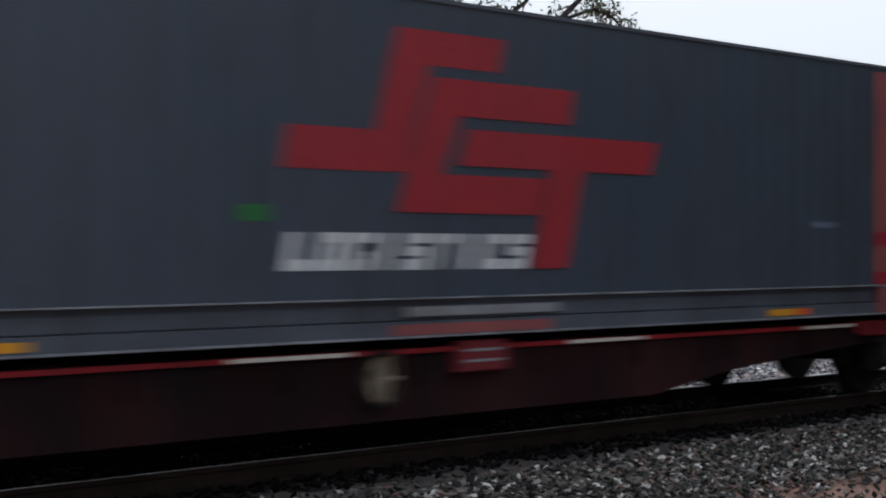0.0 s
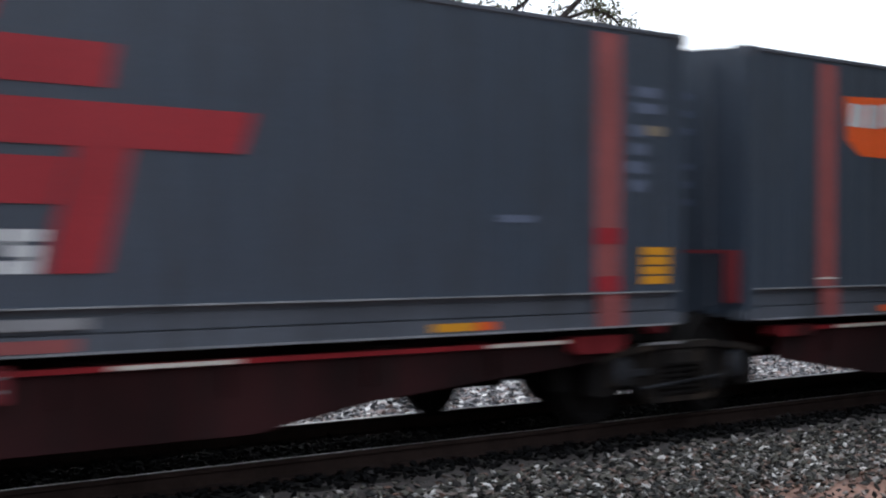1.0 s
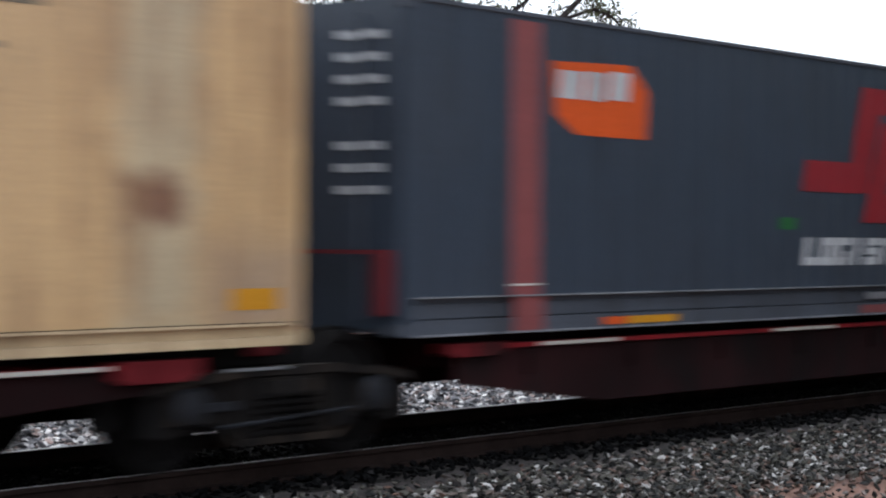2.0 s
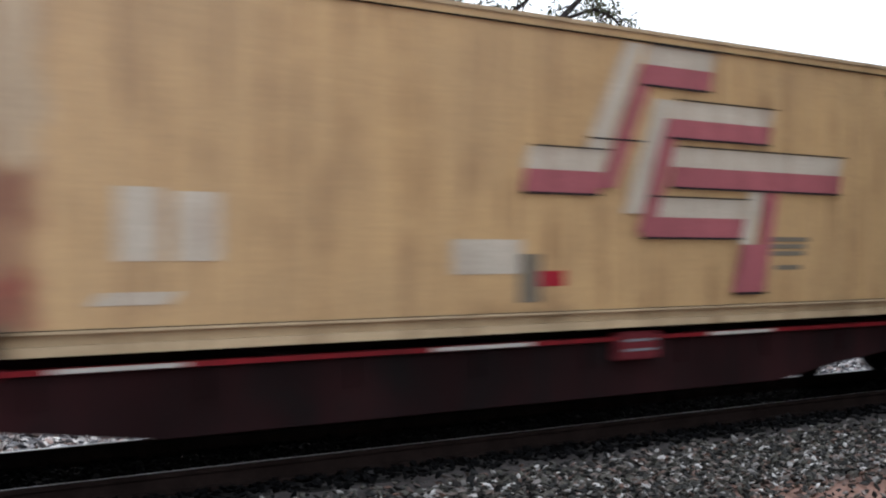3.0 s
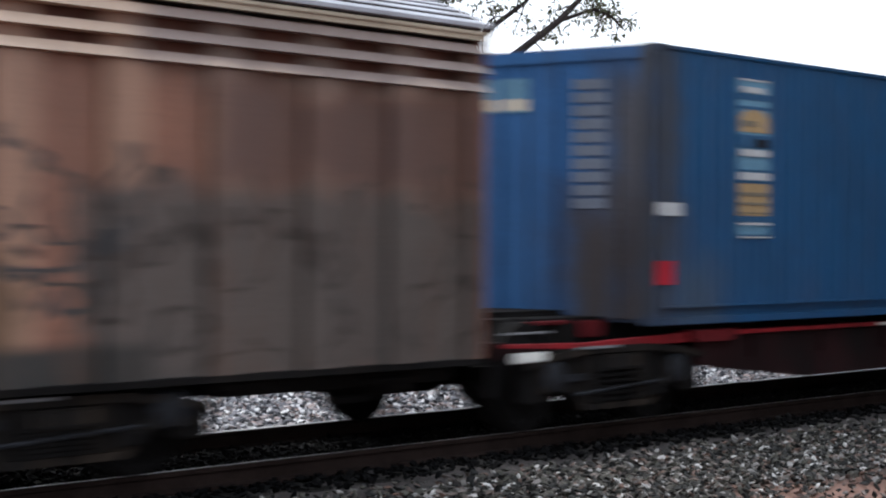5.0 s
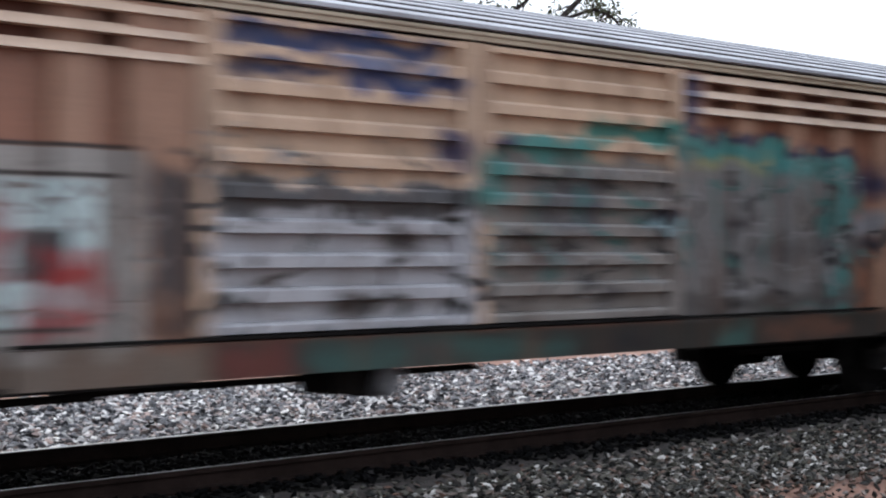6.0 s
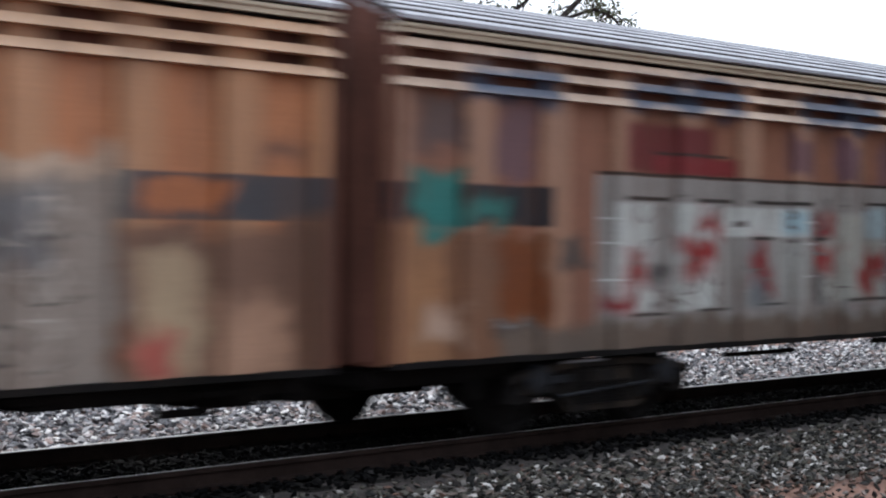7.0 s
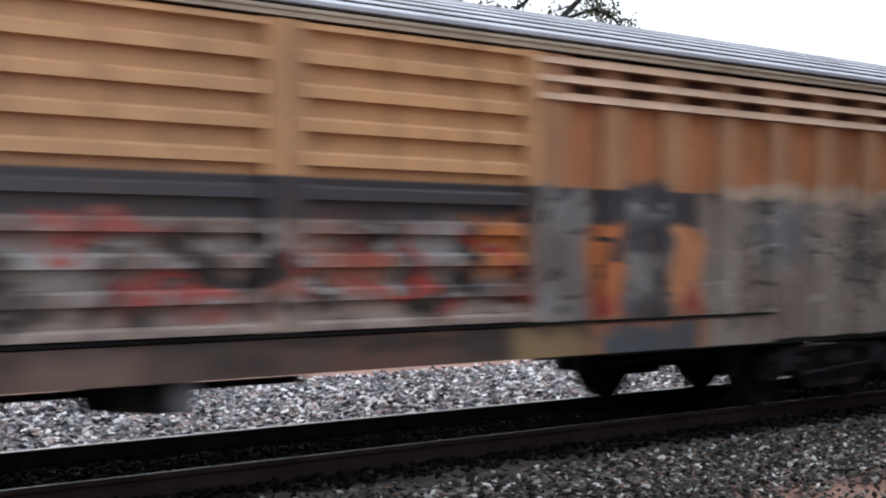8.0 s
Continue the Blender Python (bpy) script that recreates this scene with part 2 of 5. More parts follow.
# ---- mesh helpers ----
def box(bm, x0, x1, y0, y1, z0, z1, bevel=0.0):
    vs = [bm.verts.new((x, y, z)) for x in (x0, x1) for y in (y0, y1) for z in (z0, z1)]
    faces = [bm.faces.new([vs[i] for i in q]) for q in ((0, 1, 3, 2), (4, 6, 7, 5), (0, 4, 5, 1), (2, 3, 7, 6), (0, 2, 6, 4), (1, 5, 7, 3))]
    if bevel:
        edges = list({e for f in faces for e in f.edges})
        bmesh.ops.bevel(bm, geom=edges, offset=bevel, segments=2, affect="EDGES", clamp_overlap=True)


def prism(bm, outline, y0, y1):
    """An outline in x and z, given thickness along y."""
    a = [bm.verts.new((x, y0, z)) for x, z in outline]
    b = [bm.verts.new((x, y1, z)) for x, z in outline]
    bm.faces.new(a), bm.faces.new(b[::-1])
    n = len(a)
    for i in range(n):
        bm.faces.new((a[i], b[i], b[(i + 1) % n], a[(i + 1) % n]))


def lathe(bm, profile, cx, cz, segments=24):
    """A ring of (y, radius) turned about an axis along y through (cx, cz)."""
    rings = []
    for y, r in profile:
        rings.append([bm.verts.new((cx + r * math.cos(2 * math.pi * i / segments), y, cz + r * math.sin(2 * math.pi * i / segments))) for i in range(segments)])
    for p, q in zip(rings, rings[1:]):
        for i in range(segments):
            j = (i + 1) % segments
            bm.faces.new((p[i], p[j], q[j], q[i]))
    bm.faces.new(rings[0][::-1]), bm.faces.new(rings[-1])


def tube(bm, a, b, ra, rb=None, n=8):
    a, b = Vector(a), Vector(b)
    rb = ra if rb is None else rb
    d = (b - a).normalized()
    s = d.orthogonal().normalized()
    t = d.cross(s)
    p = [bm.verts.new(a + ra * (s * math.cos(6.28319 * i / n) + t * math.sin(6.28319 * i / n))) for i in range(n)]
    q = [bm.verts.new(b + rb * (s * math.cos(6.28319 * i / n) + t * math.sin(6.28319 * i / n))) for i in range(n)]
    for i in range(n):
        bm.faces.new((p[i], p[(i + 1) % n], q[(i + 1) % n], q[i]))
    bm.faces.new(p[::-1]), bm.faces.new(q)


def part(name, bm, material, parent=None, label="", smooth=False, kind=""):
    """Links a bmesh as one mesh object under its thing."""
    bmesh.ops.recalc_face_normals(bm, faces=bm.faces[:])
    me = bpy.data.meshes.new(name)
    bm.to_mesh(me)
    bm.free()
    me.materials.append(material)
    if smooth:
        for f in me.polygons:
            f.use_smooth = True
    ob = new(name, me)
    ob.parent = parent
    return tagged(ob, label, kind=kind)


def boxes(name, material, parent, *dims, label="", bevel=0.0):
    made = None
    for d in dims:
        bm = bmesh.new()
        box(bm, *d, bevel=bevel)
        made = part(name, bm, material, parent, label)
    return made


def thing(name, label, category, group="", at=(0, 0, 0)):
    ob = new(name)
    ob.empty_display_size = 0.5
    ob.location = at
    return tagged(ob, label, category, group)


def clip_poly(poly, lo, hi):
    """The piece of a convex outline between two uprights."""
    for side, lim in ((1, lo), (-1, hi)):
        out = []
        for (x0, z0), (x1, z1) in zip(poly, poly[1:] + poly[:1]):
            a, b = side * (x0 - lim), side * (x1 - lim)
            if a >= 0:
                out.append((x0, z0))
            if a * b < 0:
                k = a / (a - b)
                out.append((x0 + k * (x1 - x0), z0 + k * (z1 - z0)))
        poly = out
    return poly


PITCH_W = 0.30


def wave(x, depth):
    """Outward face of a corrugated sheet: 0 on the ridges, depth in the troughs."""
    u = (x / PITCH_W) % 1.0
    for a, b, ya, yb in ((0, 0.36, 0, 0), (0.36, 0.5, 0, 1), (0.5, 0.86, 1, 1), (0.86, 1.0, 1, 0)):
        if u < b or b == 1.0:
            return depth * (ya + (yb - ya) * (u - a) / (b - a))


def breaks(x0, x1):
    xs = {round(x0, 5), round(x1, 5)}
    n = math.floor(x0 / PITCH_W)
    while n * PITCH_W < x1:
        for k in (0, 0.36, 0.5, 0.86):
            x = (n + k) * PITCH_W
            if x0 < x < x1:
                xs.add(round(x, 5))
        n += 1
    return sorted(xs)


def sheet(bm, x0, x1, z0, z1, y, out, depth, thick=0.02):
    """A corrugated side sheet, its ridges at y, facing out (-1 or 1 along y)."""
    xs = breaks(x0, x1)
    rows = []
    for x in xs:
        yo = y - out * wave(x, depth)
        rows.append([bm.verts.new((x, yo, z0)), bm.verts.new((x, yo, z1)), bm.verts.new((x, yo - out * thick, z1)), bm.verts.new((x, yo - out * thick, z0))])
    for p, q in zip(rows, rows[1:]):
        for i in range(4):
            bm.faces.new((p[i], q[i], q[(i + 1) % 4], p[(i + 1) % 4]))
    bm.faces.new(rows[0]), bm.faces.new(rows[-1][::-1])


def decal(name, polys, material, parent, y, depth=0.0, label="", lift=0.004):
    """Paint or vinyl that follows the sheet under it: convex outlines in x and z on the side that faces -y."""
    first = None
    for k, poly in enumerate(polys):
        bm = bmesh.new()
        lo, hi = min(p[0] for p in poly), max(p[0] for p in poly)
        xs = breaks(lo, hi) if depth else [lo, hi]
        for a, b in zip(xs, xs[1:]):
            piece = clip_poly(list(poly), a, b)
            if len(piece) < 3:
                continue
            vs = [bm.verts.new((x, y - lift - 0.0015 * k + wave(min(max(x, a + 1e-6), b - 1e-6), depth), z)) for x, z in piece]
            bm.faces.new(vs)
        bmesh.ops.remove_doubles(bm, verts=bm.verts[:], dist=1e-5)
        for f in bm.faces:
            f.normal_update()
        flip = [f for f in bm.faces if f.normal.y > 0]
        if flip:
            bmesh.ops.reverse_faces(bm, faces=flip)
        me = bpy.data.meshes.new(name)
        bm.to_mesh(me)
        bm.free()
        me.materials.append(material)
        ob = new(name, me)
        ob.parent = parent
        tagged(ob, label)
        first = first or ob
    return first


def rect(x0, x1, z0, z1, lean=0.0):
    return [(x0, z0), (x1, z0), (x1 + lean, z1), (x0 + lean, z1)]


RUNNERS = []     # every thing that rides with the train
SPINNERS = []    # wheelsets


# ---- ground ----
def terrain(x, y):
    """Height of the ground: ballast bed, near slope, earth beyond."""
    if y < -1.7:
        return -0.13 - 0.24 * min(1.0, (-1.7 - y) / 2.0)
    if y > 6.2:
        return -0.13 - 0.05 * min(1.0, (y - 6.2) / 2.0)
    return -0.13


def ground():
    bm = bmesh.new()
    xs = [-2500, -400, -60] + [i * 1.5 for i in range(-6, 41)] + [150, 700, 3000]
    ys = [-2500, -300, -40, -14, -8, -5] + [-4.5 + 0.4 * i for i in range(31)] + [9, 14, 40, 300, 3000]
    grid = [[bm.verts.new((x, y, terrain(x, y) - 0.045 + (0.02 * noise.noise((x * 0.7, y * 0.7, 0)) if abs(x) < 100 and abs(y) < 20 else 0))) for y in ys] for x in xs]
    for p, q in zip(grid, grid[1:]):
        for i in range(len(ys) - 1):
            bm.faces.new((p[i], q[i], q[i + 1], p[i + 1]))
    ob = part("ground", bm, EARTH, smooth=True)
    return tagged(ob, "reddish bare earth and grey stone fines beside the railway", "ground", kind="structure")


def stones(name, x0, x1, y0, y1, count, size, seed, label, keep, material):
    """Crushed stone as one heap: small irregular five- and six-sided lumps."""
    rng = random.Random(seed)
    verts, faces = [], []
    for _ in range(count):
        x, y = rng.uniform(x0, x1), rng.uniform(y0, y1)
        if not keep(x, y, rng):
            continue
        r = size * rng.uniform(0.55, 1.25)
        z = terrain(x, y) - 0.03 + rng.uniform(0.0, 0.035)
        turn = Euler((rng.gauss(0, 0.45), rng.gauss(0, 0.45), rng.uniform(0, 6.3))).to_matrix()
        base = len(verts)
        shape = [(1.25, 0, 0.1), (-1.15, 0.2, 0), (0.1, 0.8, 0), (-0.1, -0.85, 0.1), (0, 0.1, 0.5), (0.1, 0, -0.5), (0.8, 0.55, 0.28), (-0.75, -0.5, 0.3)]
        for s in shape:
            v = turn @ Vector([c * r * rng.uniform(0.75, 1.2) for c in s])
            verts.append((x + v.x, y + v.y, z + v.z * 0.85))
        for f in ((0, 6, 4), (6, 2, 4), (2, 1, 4), (1, 7, 4), (7, 3, 4), (3, 0, 4), (0, 5, 2), (2, 6, 0), (2, 5, 1), (1, 5, 3), (3, 7, 1), (3, 5, 0)):
            faces.append([base + i for i in f])
    me = bpy.data.meshes.new(name)
    me.from_pydata(verts, [], faces)
    me.materials.append(material)
    ob = new(name, me)
    return tagged(ob, label, "ballast", kind="stuff")


GAUGE = 1.76


def track():
    root = thing("railway_track", "single railway track with worn steel rails on concrete sleepers", "track")
    root["kind"] = "structure"
    half = [(0.07, -0.15), (0.07, -0.135), (0.012, -0.115), (0.01, -0.04), (0.036, -0.03), (0.036, -0.008), (0.026, -0.001)]
    foot = [(x, z) for x, z in half] + [(-x, z) for x, z in half[::-1]]
    for side in (-1, 1):
        bm = bmesh.new()
        a = [bm.verts.new((-80, side * GAUGE / 2 + x, z)) for x, z in foot]
        b = [bm.verts.new((160, side * GAUGE / 2 + x, z)) for x, z in foot]
        bm.faces.new(a), bm.faces.new(b[::-1])
        for i in range(len(a)):
            bm.faces.new((a[i], b[i], b[(i + 1) % len(a)], a[(i + 1) % len(a)]))
        rail = part("rail", bm, RUST, root, "rusty steel rail with a bright worn head")
        # near strip made narrower in place of its dark reflection of the train
        head = [(-side * x, z) for x, z in ((0.035, -0.008), (0.026, 0.0), (-0.02 if side > 0 else 0.002, 0.0015), (-0.022 if side > 0 else 0.0, -0.008))]
        bm = bmesh.new()
        a = [bm.verts.new((-80, side * GAUGE / 2 + x, z)) for x, z in head]
        b = [bm.verts.new((160, side * GAUGE / 2 + x, z)) for x, z in head]
        bm.faces.new(a), bm.faces.new(b[::-1])
        for i in range(len(a)):
            bm.faces.new((a[i], b[i], b[(i + 1) % len(a)], a[(i + 1) % len(a)]))
        part("railhead", bm, SHINE, rail, "bright worn running surface")
    bm = bmesh.new()
    box(bm, -0.12, 0.12, -1.35, 1.35, -0.3, -0.152, bevel=0.02)
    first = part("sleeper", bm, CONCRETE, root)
    bm = bmesh.new()
    for side in (-1, 1):
        for d in (-0.1, 0.1):
            box(bm, -0.05, 0.05, side * GAUGE / 2 + d - 0.03, side * GAUGE / 2 + d + 0.03, -0.152, -0.115, bevel=0.006)
    clip = part("rail_clip", bm, RUST, first)
    for i in range(-8, 78):
        if i:
            o = new("sleeper", first.data)
            o.parent, o.location = root, (i * 0.65, 0, 0)
            c = new("rail_clip", clip.data)
            c.parent = o
    return root


# ---- bogies ----
AXLE, WR, BASE = 0.44, 0.44, 0.90


def bogie(at, label, pale_end=False):
    van_bogie = "container" not in label
    drop = 0.10 if van_bogie else 0.0             # the vans ride on a shallower frame
    root = thing("bogie", label, "bogie", "bogies of the train", (at, 0, 0))
    for side in (-1, 1):
        y = side * 1.12
        bm = bmesh.new()
        top = 0.66 - drop
        prism(bm, [(-1.28, 0.27), (-1.28, 0.56 - drop), (-0.95, 0.62 - drop), (-0.45, top), (0.45, top), (0.95, 0.62 - drop), (1.28, 0.56 - drop), (1.28, 0.27), (1.1, 0.24), (0.72, 0.32), (0.48, 0.17), (-0.48, 0.17), (-0.72, 0.32), (-1.1, 0.24)], y - 0.06, y + 0.06)
        frame_part = part("side_frame", bm, IRON, root, "cast side frame caked in grime")
        # raised flanges round the edge of the casting
        rim = [(-1.28, 0.56 - drop), (-0.95, 0.62 - drop), (-0.45, top), (0.45, top), (0.95, 0.62 - drop), (1.28, 0.56 - drop)]
        for (xa, za), (xb, zb) in zip(rim, rim[1:]):
            bm = bmesh.new()
            prism(bm, [(xa, za - 0.045), (xb, zb - 0.045), (xb, zb + 0.012), (xa, za + 0.012)], min(y, y + side * 0.11), max(y, y + side * 0.11))
            part("top_flange", bm, DUSTY_IRON, frame_part, "dust-brown flange of the side frame")
        low = [(-0.72, 0.35), (-0.48, 0.17), (0.48, 0.17), (0.72, 0.35)]
        for (xa, za), (xb, zb) in zip(low, low[1:]):
            bm = bmesh.new()
            prism(bm, [(xa, za - 0.01), (xb, zb - 0.01), (xb, zb + 0.04), (xa, za + 0.04)], min(y, y + side * 0.10), max(y, y + side * 0.10))
            part("bottom_flange", bm, DUSTY_IRON, frame_part)
        for s in (-1, 1):
            bm = bmesh.new()
            prism(bm, [(s * 0.36, 0.22), (s * 0.44, 0.22), (s * 0.40, top - 0.05), (s * 0.32, top - 0.05)], min(y, y + side * 0.10), max(y, y + side * 0.10))
            part("column", bm, DUSTY_IRON, frame_part)
        bm = bmesh.new()
        box(bm, -0.26, 0.26, min(y, y + side * 0.13), max(y, y + side * 0.13), top - 0.19, top - 0.06, bevel=0.02)
        part("bolster_end", bm, DUSTY_IRON, frame_part, "dusty end of the bolster over the springs")
        for x in (-0.2, 0.0, 0.2):
            bm = bmesh.new()
            turns = 6
            pts = [Vector((x + 0.065 * math.cos(a * 0.7854), y + side * 0.08 + 0.065 * math.sin(a * 0.7854), 0.21 + (0.29 - drop) * a / (8 * turns))) for a in range(8 * turns + 1)]
            for p, q in zip(pts, pts[1:]):
                tube(bm, p, q, 0.017, n=4)
            part("spring", bm, IRON, frame_part)
        for x in (-BASE, BASE):
            bm = bmesh.new()
            prism(bm, [(x - 0.17, 0.33), (x + 0.17, 0.33), (x + 0.13, 0.53 - drop), (x - 0.13, 0.53 - drop)], min(y, y + side * 0.09), max(y, y + side * 0.09))
            part("bearing_adapter", bm, DUSTY_IRON, frame_part)
            bm = bmesh.new()
            lathe(bm, [(y, 0.13), (y + side * 0.1, 0.13), (y + side * 0.125, 0.11), (y + side * 0.14, 0.05)], x, AXLE, segments=14)
            part("axle_box", bm, BOARD_IRON, frame_part, "dull blue-grey axle bearing cap")
    # pale strip and plate added in place of glints on the casting
    boxes("glint_strip", BOARD, root, (-0.62, -0.05, -1.245, -1.23, 0.655 - drop, 0.675 - drop), label="pale strip standing in for a glint on the frame")
    boxes("glint_plate", BOARD_IRON, root, (-0.72, -0.47, -1.215, -1.19, 0.40, 0.46), label="grey steel plate standing in for a glint", bevel=0.006)
    boxes("brake_hanger", WHEEL, root, (0.45, 0.62, -1.26, -1.19, 0.24, 0.34), (-1.5, -1.38, -1.0, -0.85, 0.3, 0.55), bevel=0.01)
    bm = bmesh.new()
    tube(bm, (-0.66, -1.25, 0.30), (0.62, -1.25, 0.36), 0.014, n=6)
    part("brake_lever", bm, BOARD_IRON, root, "thin worn brake rod along the frame")
    if pale_end:
        boxes("frame_end", WHITE, root, (-1.44, -1.04, -1.24, -1.19, 0.575, 0.655), label="white painted frame end", bevel=0.01)
    boxes("bolster", IRON, root, (-0.22, 0.22, -1.05, 1.05, 0.42, 0.62 - drop), bevel=0.02)
    if not van_bogie:
        boxes("articulation_beam", IRON, root, (-0.95, 0.95, -0.8, 0.8, 0.63, 0.885), label="black articulated joint over the bogie", bevel=0.03)
        boxes("joint_plate", BRACKET, root, (-0.8, -0.25, -0.9, -0.8, 0.84, 0.87), (0.0, 0.3, -0.86, -0.8, 0.72, 0.86), label="grimy red plate of the joint", bevel=0.01)
    for x in (-0.42, 0.42):
        boxes("brake_beam", IRON, root, (x - 0.05, x + 0.05, -0.95, 0.95, 0.3, 0.4))
    for x in (-BASE, BASE):
        bm = bmesh.new()
        lathe(bm, [(-1.1, 0.07), (1.1, 0.07)], 0, 0, segments=12)
        axle = part("wheelset", bm, WHEEL, root)
        axle.location = (x, 0, AXLE)
        for side in (-1, 1):
            bm = bmesh.new()
            y = side * GAUGE / 2
            lathe(bm, [(y - side * 0.08, 0.12), (y - side * 0.08, WR + 0.03), (y - side * 0.05, WR + 0.03), (y - side * 0.04, WR), (y + side * 0.05, WR - 0.005), (y + side * 0.05, WR - 0.07), (y + side * 0.01, WR - 0.09), (y + side * 0.02, 0.16), (y + side * 0.07, 0.13)], 0, 0, segments=28)
            part("wheel", bm, WHEEL, axle, smooth=False)
        SPINNERS.append((axle, x))
    RUNNERS.append(root)
    return root


# ---- container wagon platforms ----
def platform(at, rear, brake_wheel, tail=False):
    """One platform of the articulated wagon; rear: where its sill ends."""
    root = thing("container_wagon", "dirty maroon skeletal container wagon with white reflective strips", "wagon", "articulated container wagons", (at, 0, 0))
    for side in (-1, 1):
        y = side * 1.2
        bm = bmesh.new()
        belly = 0.275 if tail else 0.26 if at < -10 else 0.235
        prism(bm, [(rear, 0.7), (rear, 0.46), (rear + 0.5, 0.40), (rear + 1.9, belly), (-1.9, belly), (-0.7, 0.38), (0.5, 0.46), (2.4, 0.57), (2.4, 0.7)], y - 0.02, y + 0.02)
        sill = part("side_sill", bm, MAROON, root, "deep fish-bellied sill in grimy maroon")
        bm = bmesh.new()
        box(bm, rear, 2.4, y - 0.06 if side < 0 else y - 0.04, y + 0.04 if side < 0 else y + 0.06, 0.708, 0.742)
        part("top_flange", bm, WAGON_RED, root, "bright red sill flange")
        for k in range(9):
            x = rear + 0.9 + k * (1.2 - rear) / 9
            bm = bmesh.new()
            box(bm, x - 0.02, x + 0.02, y + side * 0.021, y + side * 0.06, 0.5, 0.69)
            part("stiffener", bm, MAROON, sill)
        for a, b in ((0.57, 1.58), (-3.2, -2.1), (-7.0, -5.8), (-10.6, -9.5)):
            if a > rear + 0.3:
                bm = bmesh.new()
                box(bm, a, b, y + side * 0.061, y + side * 0.067, 0.711, 0.739)
                part("reflector_strip", bm, TAPE, root, "white reflective strip")
        for a, deep in ((rear - 0.15, 0.66), (1.65, 0.62)):
            bm = bmesh.new()
            prism(bm, [(a, 0.76), (a, deep + 0.03), (a + 0.08, deep), (a + 0.6, deep), (a + 0.72, deep + 0.05), (a + 0.72, 0.76)], y - 0.09, y + 0.09)
            part("corner_bracket", bm, BRACKET, root, "grimy red end bracket")
    for k in range(6):
        x = rear + 0.4 + k * (1.8 - rear) / 5
        boxes("cross_member", MAROON, root, (x - 0.1, x + 0.1, -1.18, 1.18, 0.55, 0.76))
    boxes("centre_sill", MAROON, root, (rear - 1.3, 3.6, -0.22, 0.22, 0.5, 0.74))
    bm = bmesh.new()
    box(bm, -4.65, -4.05, -1.30, -1.22, 0.55, 0.78, bevel=0.01)
    panel = part("data_panel", bm, DATA_RED, root, "red data panel with faded lettering")
    boxes("lettering", BOARD, panel, (-4.58, -4.12, -1.304, -1.3, 0.70, 0.72), (-4.58, -4.12, -1.304, -1.3, 0.62, 0.64))
    for x in (rear + 0.75, 1.75):
        boxes("end_bolster", WAGON_RED, root, (x - 0.16, x + 0.16, -1.15, 1.15, 0.56, 0.7))
    if tail:
        for side in (-1, 1):
            y = side * 1.17
            bm = bmesh.new()
            prism(bm, [(rear - 0.1, 0.66), (rear - 0.1, 0.745), (rear - 1.6, 0.70), (rear - 2.75, 0.725), (rear - 2.75, 0.70), (rear - 1.6, 0.655)], y - 0.04, y + 0.04)
            part("end_rail", bm, WAGON_RED, root, "curved red end rail")
        boxes("end_beam", MAROON, root, (rear - 2.85, rear - 2.7, -1.2, 1.2, 0.60, 0.74), label="dirty maroon end beam", bevel=0.02)
        boxes("grab_rail", BOARD, root, (rear - 2.8, rear - 2.2, -1.24, -1.21, 0.80, 0.815), label="dull grey grab rail")
        boxes("draft_gear", IRON, root, (rear - 2.7, rear - 0.3, -0.4, 0.4, 0.60, 0.93), label="black draft gear housing", bevel=0.03)
        boxes("end_plate", MAROON, root, (rear - 2.6, rear - 0.2, -0.9, 0.9, 0.62, 0.66))
    if brake_wheel:
        bm = bmesh.new()
        lathe(bm, [(-1.24, 0.04), (-1.30, 0.04)], -5.5, 0.54, segments=10)
        brake = part("handbrake_hub", bm, BEIGE, root, "dusty beige handbrake wheel")
        bm = bmesh.new()
        rings = []
        for i in range(24):
            a = 2 * math.pi * i / 24
            rings.append([bm.verts.new((-5.5 + (0.19 + 0.028 * math.cos(b)) * math.cos(a), -1.29 + 0.028 * math.sin(b), 0.54 + (0.19 + 0.028 * math.cos(b)) * math.sin(a))) for b in [2 * math.pi * k / 6 for k in range(6)]])
        for i in range(24):
            for k in range(6):
                bm.faces.new((rings[i][k], rings[i][(k + 1) % 6], rings[(i + 1) % 24][(k + 1) % 6], rings[(i + 1) % 24][k]))
        part("rim", bm, DUSTY_IRON, brake, "grimy wheel rim")
        for i in range(5):
            a = 2 * math.pi * i / 5
            bm = bmesh.new()
            tube(bm, (-5.5, -1.28, 0.54), (-5.5 + 0.19 * math.cos(a), -1.29, 0.54 + 0.19 * math.sin(a)), 0.02, n=6)
            part("spoke", bm, DUST, brake)
        bm = bmesh.new()
        lathe(bm, [(-1.22, 0.16), (-1.25, 0.16)], -5.5, 0.54, segments=20)
        part("gear_cover", bm, BEIGE, brake)
    RUNNERS.append(root)
    return root


